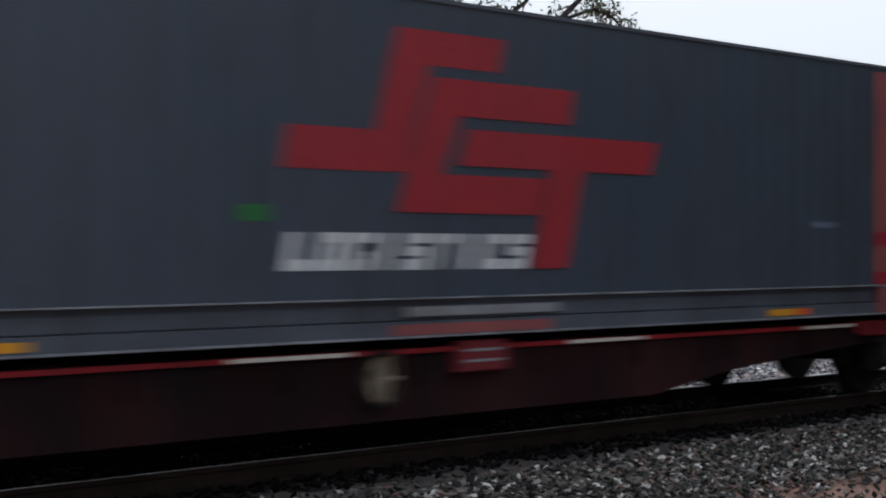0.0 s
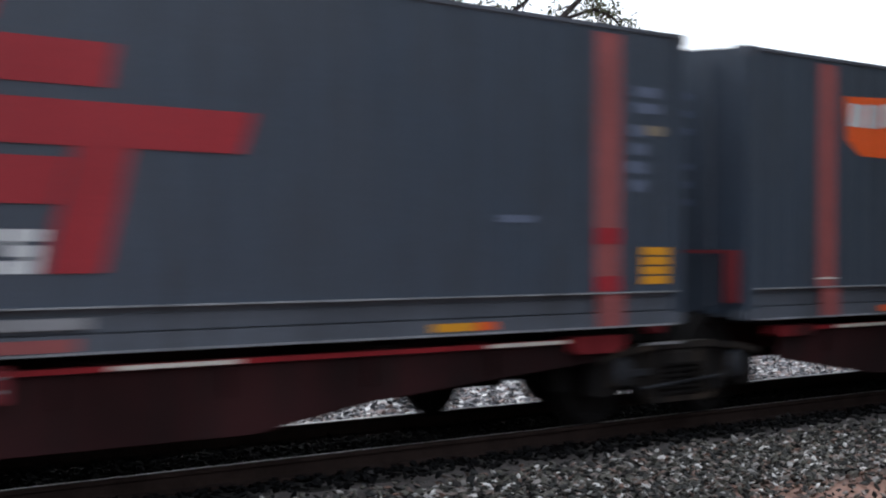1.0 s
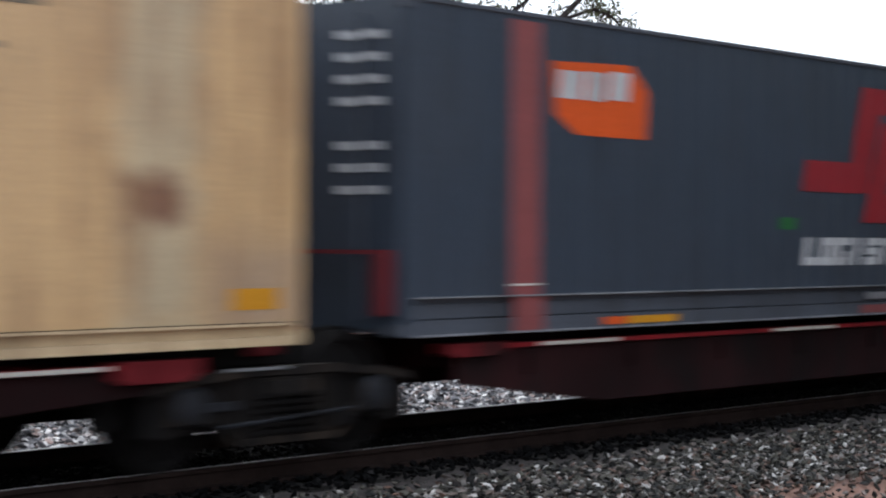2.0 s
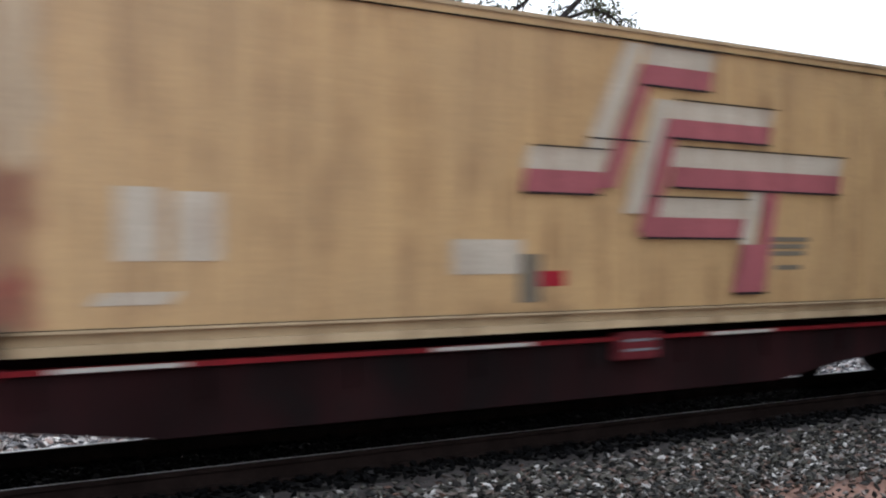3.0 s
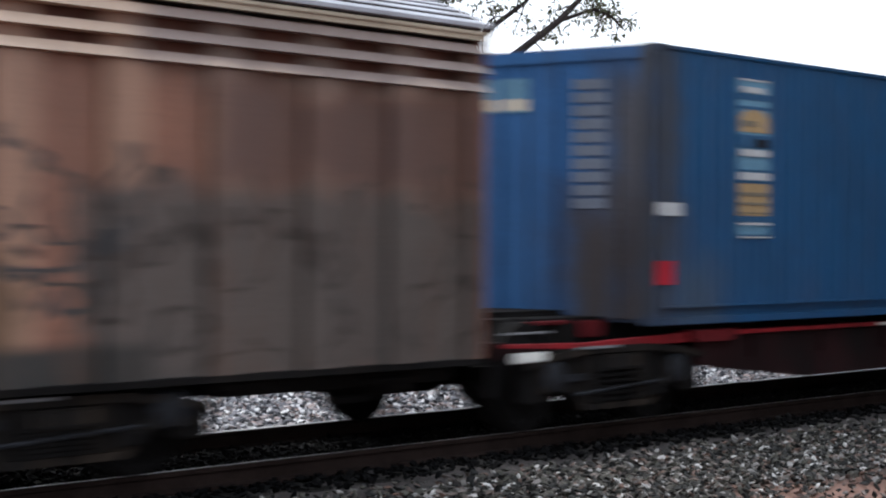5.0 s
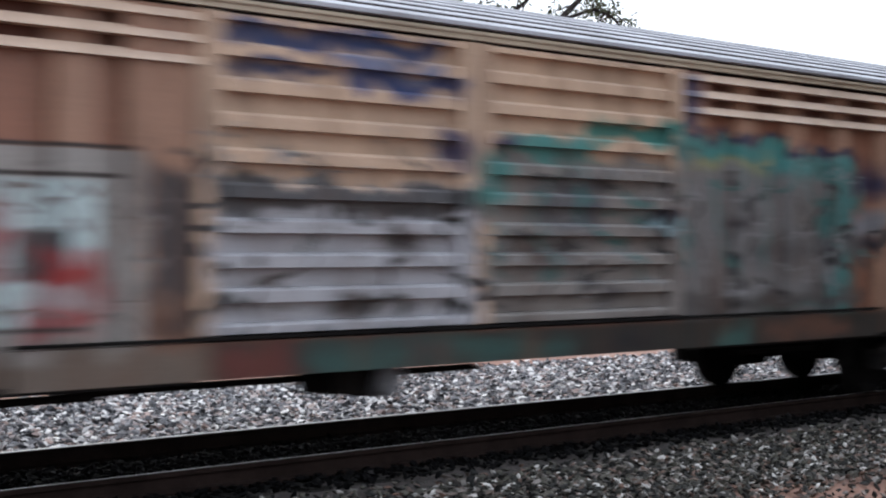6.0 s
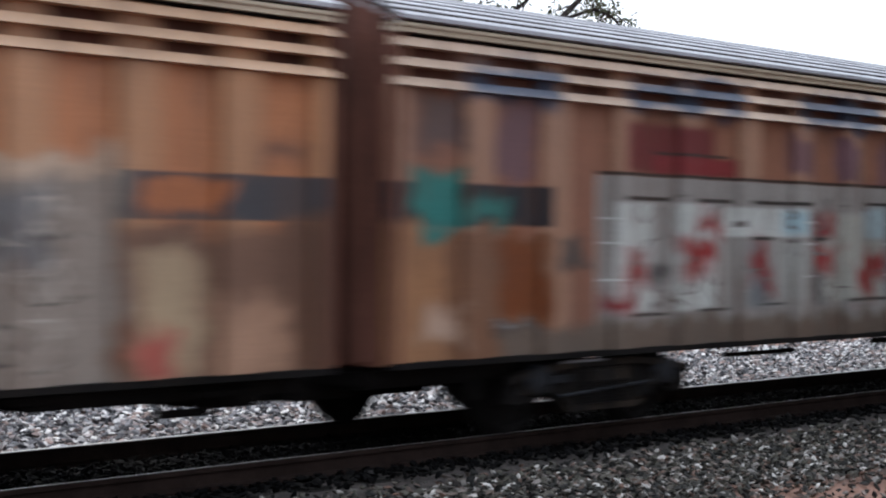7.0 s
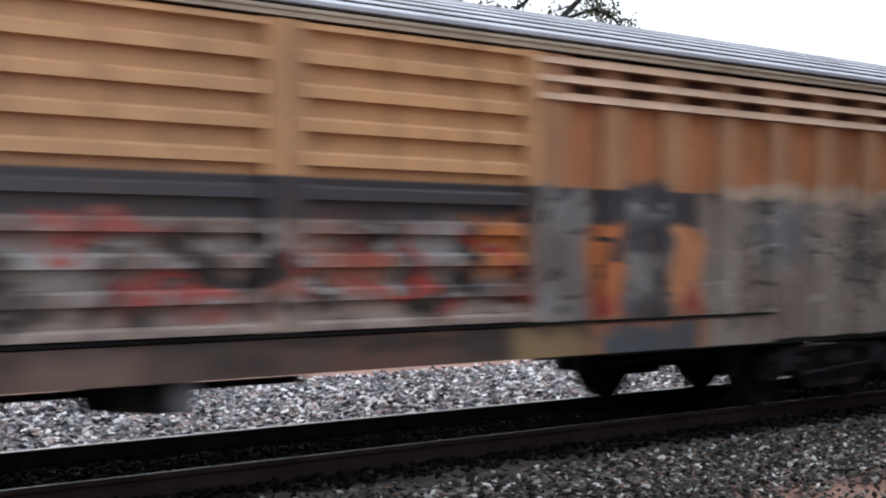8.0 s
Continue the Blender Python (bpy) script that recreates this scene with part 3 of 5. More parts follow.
# ---- containers ----
def container_shell(root, x0, x1, z0, z1, skin, rail_mat, end_mat, depth, z_side, stepped=False):
    """Frame, sheets, ends and roof of a container between x0 and x1."""
    w = HALF
    for side in (-1, 1):
        bm = bmesh.new()
        sheet(bm, x0 + 0.12, x1 - 0.12, z_side, z1 - 0.035, side * (w - 0.012), side, depth)
        part("side_panel", bm, skin, root)
        y = side * w
        bm = bmesh.new()
        box(bm, x0 + 0.1, x1 - 0.1, min(y, y - side * 0.08), max(y, y - side * 0.08), z1 - 0.045, z1, bevel=0.012)
        part("top_rail", bm, rail_mat, root)
        bm = bmesh.new()
        yi = side * (w - (0.045 if stepped else 0.035))
        box(bm, x0 + 0.1, x1 - 0.1, min(yi, yi - side * 0.06), max(yi, yi - side * 0.06), z0, z_side)
        rail = part("bottom_rail", bm, rail_mat, root)
        bm = bmesh.new()
        yo = side * (w + (0.04 if stepped else 0.022))
        box(bm, x0 + 0.15, x1 - 0.15, min(yo, yi), max(yo, yi), z_side - (0.01 if stepped else 0.018), z_side)
        part("upper_lip", bm, LIT_EDGE if stepped else rail_mat, rail)
        bm = bmesh.new()
        yo = side * (w + 0.012)
        box(bm, x0 + 0.15, x1 - 0.15, min(yo, yi), max(yo, yi), z0, z0 + 0.4 * (z_side - z0))
        part("lower_flange", bm, rail_mat, rail)
        if stepped:
            h = z_side - z0
            bm = bmesh.new()
            yo = side * (w - 0.02)
            box(bm, x0 + 0.15, x1 - 0.15, min(yo, yi), max(yo, yi), z0 + 0.44 * h, z0 + 0.8 * h)
            part("web", bm, rail_mat, rail)
            bm = bmesh.new()
            yo = side * (w + 0.034)
            box(bm, x0 + 0.15, x1 - 0.15, min(yo, yi), max(yo, yi), z0 - 0.006, z0 + 0.008)
            part("bottom_lip", bm, LIT_EDGE, rail, "bottom edge painted pale, as if catching light")
        for x in (x0, x1 - 0.14):
            bm = bmesh.new()
            box(bm, x, x + 0.14, min(y, y - side * 0.16), max(y, y - side * 0.16), z0, z1, bevel=0.015)
            post = part("corner_post", bm, skin, root)
            for z in (z0 - 0.004, z1 - 0.1):
                bm = bmesh.new()
                box(bm, x - 0.006, x + 0.146, min(y + side * 0.006, y - side * 0.16), max(y + side * 0.006, y - side * 0.16), z, z + 0.104, bevel=0.012)
                part("corner_casting", bm, rail_mat, post)
    for x, name in ((x0 + 0.03, "door_end"), (x1 - 0.07, "front_end")):
        boxes(name, end_mat, root, (x, x + 0.04, -w + 0.1, w - 0.1, z0 + 0.05, z1 - 0.05))
    boxes("roof", end_mat, root, (x0 + 0.05, x1 - 0.05, -w + 0.05, w - 0.05, z1 - 0.05, z1 - 0.01))
    boxes("floor_pan", rail_mat, root, (x0 + 0.05, x1 - 0.05, -w + 0.1, w - 0.1, z0 + 0.02, z0 + 0.14))


def text_rows(name, mat, root, x0, x1, z0, z1, rows, y, depth, seed, label="faded lettering too blurred to read"):
    rng = random.Random(seed)
    step = (z1 - z0) / rows
    polys = []
    for r in range(rows):
        if rng.random() < 0.12:
            continue
        polys.append(rect(x0 + rng.uniform(0, 0.2) * (x1 - x0), x1 - rng.uniform(0, 0.2) * (x1 - x0), z0 + r * step + step * 0.2, z0 + (r + 1) * step - step * 0.15))
    return decal(name, polys, mat, root, y, depth, label)


def slate_container(at):
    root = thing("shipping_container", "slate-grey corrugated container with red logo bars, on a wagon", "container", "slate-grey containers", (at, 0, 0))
    x0, x1, z0, z1 = -12.36, 3.2, 0.83, 3.27
    d = 0.005
    y = -HALF + 0.012
    container_shell(root, x0, x1, z0, z1, SLATE, SLATE_RAIL, SLATE, d, 1.11, True)
    o = -16.55
    red = [
        rect(11.30 + o, 12.34 + o, 2.78, 3.03, 0.07),
        [(10.83 + o, 2.005), (11.26 + o, 2.005), (11.60 + o, 3.03), (11.16 + o, 3.03)],
        [(9.96 + o, 2.0), (11.1 + o, 2.0), (11.1 + o, 2.29), (10.04 + o, 2.29)],
        rect(11.55 + o, 13.25 + o, 2.43, 2.70, 0.07),
        [(11.15 + o, 1.72), (11.55 + o, 1.72), (11.98 + o, 2.70), (11.56 + o, 2.70)],
        rect(11.2 + o, 12.86 + o, 1.72, 2.0, 0.09),
        rect(11.86 + o, 14.40 + o, 2.07, 2.34, 0.12),
        [(12.76 + o, 1.31), (13.22 + o, 1.31), (13.46 + o, 2.1), (13.0 + o, 2.1)],
    ]
    decal("logo_bar", red, LOGO_RED, root, y, d, "slanted red logo bar")
    for i in range(9):                            # a row of slanted pale strokes with dark gaps
        a = 9.98 + o + i * 0.305
        b = a + 0.275
        foot = [rect(a + (z0 - 1.31) * 0.27, b + (z0 - 1.31) * 0.27, z0, z1, 0.016) for z0, z1 in ((1.31, 1.385), (1.41, 1.475), (1.50, 1.57))]
        stem = rect(a, a + 0.115, 1.31, 1.57, 0.07)
        strokes = {0: [stem, foot[0]], 1: [stem, foot[0], foot[2], rect(b - 0.09, b, 1.31, 1.57, 0.07)], 2: [stem, foot[0], foot[2], rect(b - 0.08, b, 1.31, 1.44, 0.035)], 3: [rect(a + 0.07, a + 0.17, 1.31, 1.57, 0.07)],
                   4: [*foot, rect(a + 0.03, a + 0.11, 1.42, 1.57, 0.04), rect(b - 0.08, b, 1.31, 1.46, 0.04)], 5: [foot[2], rect(a + 0.08, a + 0.17, 1.31, 1.57, 0.07)], 6: [rect(a + 0.07, a + 0.17, 1.31, 1.57, 0.07)], 7: [stem, foot[0], foot[2]], 8: [*foot, rect(a + 0.03, a + 0.11, 1.42, 1.57, 0.04), rect(b - 0.08, b, 1.31, 1.46, 0.04)]}[i]
        decal("logo_stroke", strokes, PALE, root, y, d, "slanted pale grey stroke")
    decal("green_sticker", [rect(9.57 + o, 9.87 + o, 1.64, 1.75)], GREEN, root, y, d, "small green sticker")
    flag = decal("orange_badge", [[(6.02 + o, 2.92), (7.13 + o, 2.96), (7.37 + o, 2.75), (7.34 + o, 2.36), (6.36 + o, 2.36), (6.05 + o, 2.51)]], ORANGE, root, y, d, "orange cut-corner badge with white bars")
    decal("badge_bar", [rect(6.08 + o, 6.4 + o, 2.64, 2.86, 0.04), rect(6.46 + o, 6.72 + o, 2.64, 2.87, 0.04), rect(6.79 + o, 7.06 + o, 2.66, 2.89, 0.04)], PALE, flag, y - 0.004, d, "white slanted bar")
    for k, x in enumerate((-10.87, 2.07)):
        tape = decal("upright_band", [rect(x - 0.19, x + 0.19, 1.11, 3.2)], PINK_BAR, root, y, d, "faded red upright band")
        decal("band_foot", [rect(x - 0.19, x + 0.19, 0.84, 1.1)], PINK_BAR, tape, -HALF - 0.024)
        if k:
            decal("band_patch", [rect(x - 0.19, x + 0.19, 1.5, 1.63), rect(x - 0.19, x + 0.19, 1.12, 1.24)], LOGO_RED, tape, y - 0.004, d)
        else:
            decal("band_patch", [rect(x - 0.2, x + 0.2, 1.18, 1.195)], TAPE, tape, y - 0.004, d)
    text_rows("marking", GREY_TEXT, root, 2.35, 2.93, 2.55, 2.95, 3, y, d, 5)
    text_rows("marking", GREY_TEXT, root, 2.35, 2.65, 1.9, 2.5, 4, y, d, 6)
    decal("marking", [rect(2.62, 2.9, 2.4, 2.48)], DUST, root, y, d, "small amber mark")
    decal("warning_panel", [rect(2.57, 2.98, 1.17 + 0.08 * i, 1.235 + 0.08 * i) for i in range(4)], AMBER, root, y, d, "row of an amber warning panel")
    text_rows("marking", GREY_TEXT, root, 0.5, 1.1, 1.64, 1.73, 1, y, d, 8)
    decal("sill_marking", [rect(-0.2, 0.3, 0.855, 0.915)], AMBER, root, -HALF - 0.014, label="amber sill marking")
    decal("sill_marking", [rect(0.32, 0.55, 0.855, 0.915)], ORANGE, root, -HALF - 0.014)
    decal("sill_marking", [rect(-9.5, -8.75, 0.855, 0.915)], AMBER, root, -HALF - 0.014)
    decal("sill_marking", [rect(-9.85, -9.52, 0.855, 0.915)], ORANGE, root, -HALF - 0.014)
    bm = bmesh.new()
    box(bm, -5.3, -3.45, -HALF - 0.02, -HALF + 0.02, 0.975, 1.045, bevel=0.004)
    part("name_board", bm, BOARD, root, "pale board on the bottom rail")
    bm = bmesh.new()
    box(bm, -5.45, -3.55, -HALF - 0.018, -HALF, 0.845, 0.92)
    part("fork_pocket", bm, PINK_BAR, root, "rusty red fork pocket plate")
    # red end guards and the door gear
    for x, s in ((x0 - 0.05, -1), (x1 + 0.05, 1)):
        for yy in (-1.2, 1.2):
            bm = bmesh.new()
            box(bm, x - 0.045, x + 0.045, yy - 0.06, yy + 0.06, 0.98, 1.45, bevel=0.01)
            part("end_guard", bm, DATA_RED, root, "red guard on the end corner")
        boxes("guard_rail", DATA_RED, root, (x - 0.02, x + 0.02, -1.14, 1.14, 1.42, 1.45))
    for yy in (-0.95, -0.3, 0.3, 0.95):
        bm = bmesh.new()
        tube(bm, (x0 - 0.02, yy, 0.95), (x0 - 0.02, yy, 3.15), 0.02)
        part("lock_bar", bm, SLATE, root)
    ya = -0.72 if at > 5 else -1.12
    for k in range(7 if at > 5 else 8):
        z = 1.85 + 0.16 * k
        if k != 3:
            boxes("end_lettering", GREY_TEXT if at > 5 else PALE, root, (x0 + 0.018, x0 + 0.03, ya, ya + 0.42, z, z + 0.06), label="pale lettering too blurred to read")
    RUNNERS.append(root)
    return root


def ochre_container():
    root = thing("refrigerated_container", "weathered ochre refrigerated container with crimson and cream logo bars", "container")
    x0, x1, z0, z1 = -28.8, -13.38, 0.82, 3.27
    y = -HALF + 0.012
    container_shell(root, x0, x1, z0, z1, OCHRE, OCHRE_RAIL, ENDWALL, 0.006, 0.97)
    for side in (-1, 1):
        yy = side * (HALF + 0.008)
        bm = bmesh.new()
        box(bm, x0 + 0.1, x1 - 0.1, min(yy, yy - side * 0.02), max(yy, yy - side * 0.02), 3.165, 3.175)
        part("trim_line", bm, IRON, root, "dark seam under the top rail")
        bm = bmesh.new()
        box(bm, x0 + 0.1, x1 - 0.1, min(yy, yy - side * 0.02), max(yy, yy - side * 0.02), 0.955, 0.975)
        part("trim_line", bm, IRON, root, "dark seam over the bottom rail")

    def bar(a, b, z, zz, lean=0.12):
        zm = (z + zz) / 2
        cream.append(rect(a + lean / 2, b + lean / 2, zm, zz, lean / 2))
        red.append(rect(a, b, z, zm, lean / 2))
        line.append(rect(a, b, z - 0.018, z))
        line.append(rect(a + lean, b + lean, zz, zz + 0.014))

    cream, red, line = [], [], []
    bar(-21.05, -19.97, 2.82, 3.15)
    bar(-22.69, -21.65, 1.90, 2.25)
    bar(-20.65, -18.97, 2.40, 2.71)
    bar(-20.62, -17.65, 1.985, 2.32)
    bar(-21.05, -19.45, 1.56, 1.89)
    cream += [[(-22.00, 2.0), (-21.65, 2.0), (-21.00, 3.15), (-21.25, 3.15)], [(-21.30, 1.75), (-21.03, 1.75), (-20.55, 2.71), (-20.81, 2.71)], [(-19.45, 1.5), (-19.23, 1.5), (-19.05, 1.985), (-19.27, 1.985)]]
    red += [[(-21.65, 1.95), (-21.43, 1.95), (-20.83, 2.98), (-21.05, 2.98)], [(-21.10, 1.6), (-20.87, 1.6), (-20.45, 2.55), (-20.67, 2.55)], [(-19.23, 1.08), (-19.04, 1.08), (-18.81, 1.985), (-19.03, 1.985)], [(-19.60, 1.08), (-19.23, 1.08), (-19.13, 1.5), (-19.45, 1.5)]]
    line += [rect(-19.60, -19.04, 1.06, 1.08), rect(-21.85, -21.05, 2.335, 2.35)]
    decal("logo_cream", cream, CREAM, root, y, 0.006, "cream upper half of a slanted logo bar")
    decal("logo_crimson", red, CRIMSON, root, y, 0.006, "faded crimson lower half of a logo bar", lift=0.022)
    decal("logo_outline", line, BLACK, root, y, 0.006, "thin black logo outline", lift=0.036)
    decal("sticker", [rect(-23.5, -22.65, 1.27, 1.53)], CREAM, root, y, 0.006, "torn pale sticker")
    decal("sticker", [rect(-22.45, -22.1, 1.17, 1.29)], RED_SPOT, root, y, 0.006, "small red sticker")
    decal("sticker", [rect(-22.7, -22.42, 1.05, 1.42)], DUST, root, y, 0.006, "dusty grey label")
    decal("sticker", [rect(-26.78, -26.42, 1.38, 1.84), rect(-26.3, -25.9, 1.38, 1.82)], CREAM, root, y, 0.006, "torn pale sticker")
    decal("sticker", [rect(-27.0, -26.35, 1.11, 1.19, 0.1)], CREAM, root, y, 0.006, "torn pale sticker")
    decal("sticker", [rect(-14.05, -13.6, 1.06, 1.2)], AMBER, root, y, 0.006, "amber label")
    text_rows("marking", DUST, root, -16.62, -15.6, 2.86, 3.04, 2, y, 0.006, 24)
    text_rows("marking", DUST, root, -16.25, -15.95, 2.6, 2.66, 1, y, 0.006, 22)
    text_rows("marking", DUST, root, -18.95, -18.2, 1.26, 1.58, 5, y, 0.006, 23)
    # cooling unit on the end wall
    bm = bmesh.new()
    box(bm, x0 - 0.22, x0 + 0.03, -1.03, 1.02, 1.45, 3.26, bevel=0.11)
    unit = part("cooling_unit", bm, WHITE, root, "white cooling unit with a red louvred grille")
    bm = bmesh.new()
    box(bm, x0 - 0.25, x0 - 0.1, -1.045, 0.32, 2.17, 3.17, bevel=0.07)
    grille = part("grille", bm, GRILLE, unit, "glossy red grille surround")
    for k in range(4):
        z = 2.30 + 0.215 * k
        bm = bmesh.new()
        w = (-0.58, -0.64, -0.66, -0.64)[k]
        ends = [(w - 0.13, z + 0.02), (0.14, z), (0.17, z + 0.03), (0.17, z + 0.12), (0.14, z + 0.145), (w - 0.03, z + 0.158), (w - 0.1, z + 0.12)]
        f, g = [[bm.verts.new((x, a, b)) for a, b in ends] for x in (x0 - 0.256, x0 - 0.249)]
        bm.faces.new(f), bm.faces.new(g[::-1])
        for i in range(7):
            bm.faces.new((f[i], g[i], g[(i + 1) % 7], f[(i + 1) % 7]))
        part("grille_slot", bm, BLACK, unit, "black slot of the grille")
        bm = bmesh.new()
        tube(bm, (x0 - 0.258, -0.93, z - 0.03), (x0 - 0.258, 0.26, z - 0.045), 0.018, n=8)
        part("grille_bar", bm, GRILLE, grille, "rounded red bar of the grille", smooth=True)
    for dims in ((x0 - 0.226, x0 - 0.219, -0.93, -0.5, 1.55, 1.69), (x0 - 0.226, x0 - 0.219, 0.62, 0.98, 1.62, 1.72), (x0 - 0.226, x0 - 0.219, 0.36, 0.94, 2.2, 2.3), (x0 - 0.226, x0 - 0.219, -0.42, -0.2, 1.56, 1.63)):
        boxes("hatch", BLACK, unit, dims, label="black hatch")
    boxes("maker_plate", SKYBLUE, unit, (x0 - 0.226, x0 - 0.219, -0.46, -0.05, 1.8, 1.83), (x0 - 0.226, x0 - 0.219, -0.42, -0.09, 1.85, 1.88), label="pale blue plate")
    boxes("unit_sill", WHITE, root, (x0 - 0.27, x0 + 0.02, -1.08, 1.08, 1.44, 1.48), label="white ledge under the unit")
    boxes("fuel_tank", IRON, root, (x0 - 0.16, x0 + 0.02, -1.24, 1.24, 0.9, 1.43), label="black equipment box under the unit", bevel=0.03)
    RUNNERS.append(root)
    return root


def blue_container():
    root = thing("shipping_container", "blue corrugated forty-foot container with printed upright banners, on a wagon", "container")
    x0, x1, z0, z1 = -44.4, -31.2, 0.82, 3.175
    d = 0.018
    y = -HALF + 0.012
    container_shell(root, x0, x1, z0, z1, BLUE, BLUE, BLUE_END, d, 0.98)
    for a, b in ((-33.07, -32.56), (-43.02, -42.51)):
        base = decal("banner", [rect(a, b, 1.56, 2.97)], SKYBLUE, root, y, d, "upright printed banner in pale blue and sand")

        def prints(mat, label, lift, *spans):
            decal("banner_print", [rect(a + i, b - j, z0, z1) for z0, z1, i, j in spans], mat, base, y - lift, d, label)
        prints(DEEP_PRINT, "deep blue print", 0.004, (2.785, 2.84, 0, 0), (2.70, 2.73, 0, 0), (2.36, 2.475, 0, 0), (2.15, 2.165, 0, 0), (2.045, 2.065, 0, 0), (1.7, 1.755, 0, 0), (1.565, 1.59, 0.0, 0))
        prints(SAND, "sand-coloured print", 0.006, (1.755, 2.045, 0, 0), (2.50, 2.64, 0.02, 0.02), (2.64, 2.68, 0.06, 0.06), (2.68, 2.70, 0.13, 0.13))
        prints(DUST, "dusty brown line", 0.012, (1.93, 1.965, 0, 0), (1.85, 1.875, 0, 0), (1.775, 1.785, 0, 0), (2.55, 2.6, 0.05, 0.2))
        prints(PALE, "pale line", 0.014, (2.955, 2.97, 0, 0), (2.85, 2.9, 0.04, 0.1), (2.285, 2.345, 0.02, 0.02), (2.075, 2.14, 0, 0), (1.675, 1.695, 0, 0), (1.56, 1.572, 0, 0))
        prints(BLACK, "dark figure on the print", 0.02, (2.37, 2.44, 0.26, 0.04))
    text_rows("marking", BLUE_TEXT, root, -32.42, -32.12, 1.92, 2.95, 10, y, d, 31)
    decal("marking", [rect(-31.65, -31.4, 2.4, 2.48)], DUST, root, y, d, "rusty mark")
    decal("sticker", [rect(-37.75, -37.3, 1.42, 1.52)], RED_SPOT, root, y, d, "small red sticker")
    decal("sticker", [rect(-44.38, -43.98, 1.74, 1.85)], PALE, root, -HALF - 0.001, 0, "white label on the corner post")
    decal("sticker", [rect(-44.38, -44.1, 1.16, 1.36)], RED_SPOT, root, -HALF - 0.001, 0, "red sticker on the corner post")
    bm = bmesh.new()
    box(bm, -38.4, -37.0, -HALF - 0.026, -HALF, 0.86, 0.92, bevel=0.004)
    part("name_board", bm, BOARD, root, "pale board on the bottom rail")
    boxes("fork_pocket", BLACK, root, (-38.9, -38.42, -HALF - 0.018, -HALF, 0.84, 0.95), (-36.95, -36.6, -HALF - 0.018, -HALF, 0.84, 0.95), label="dark fork pocket")
    # doors
    for k in range(10):
        z = 1.8 + 0.113 * k
        boxes("door_lettering", DUST_BLUE, root, (x0 + 0.02, x0 + 0.03, -0.82, -0.48, z, z + 0.085), label="grey lettering too blurred to read")
    boxes("door_sign", SKYBLUE, root, (x0 + 0.02, x0 + 0.03, 0.0, 0.77, 2.64, 2.94), label="pale blue and white sign")
    boxes("door_sign_band", CREAM, root, (x0 + 0.015, x0 + 0.02, 0.0, 0.77, 2.66, 2.76))
    for yy in (-0.95, -0.3, 0.3, 0.95):
        bm = bmesh.new()
        tube(bm, (x0 + 0.01, yy, 0.9), (x0 + 0.01, yy, 3.1), 0.018)
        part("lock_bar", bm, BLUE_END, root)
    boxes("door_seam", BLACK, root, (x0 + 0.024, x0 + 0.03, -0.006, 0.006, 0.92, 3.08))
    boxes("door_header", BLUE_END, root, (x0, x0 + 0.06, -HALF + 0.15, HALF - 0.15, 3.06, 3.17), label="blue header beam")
    RUNNERS.append(root)
    return root


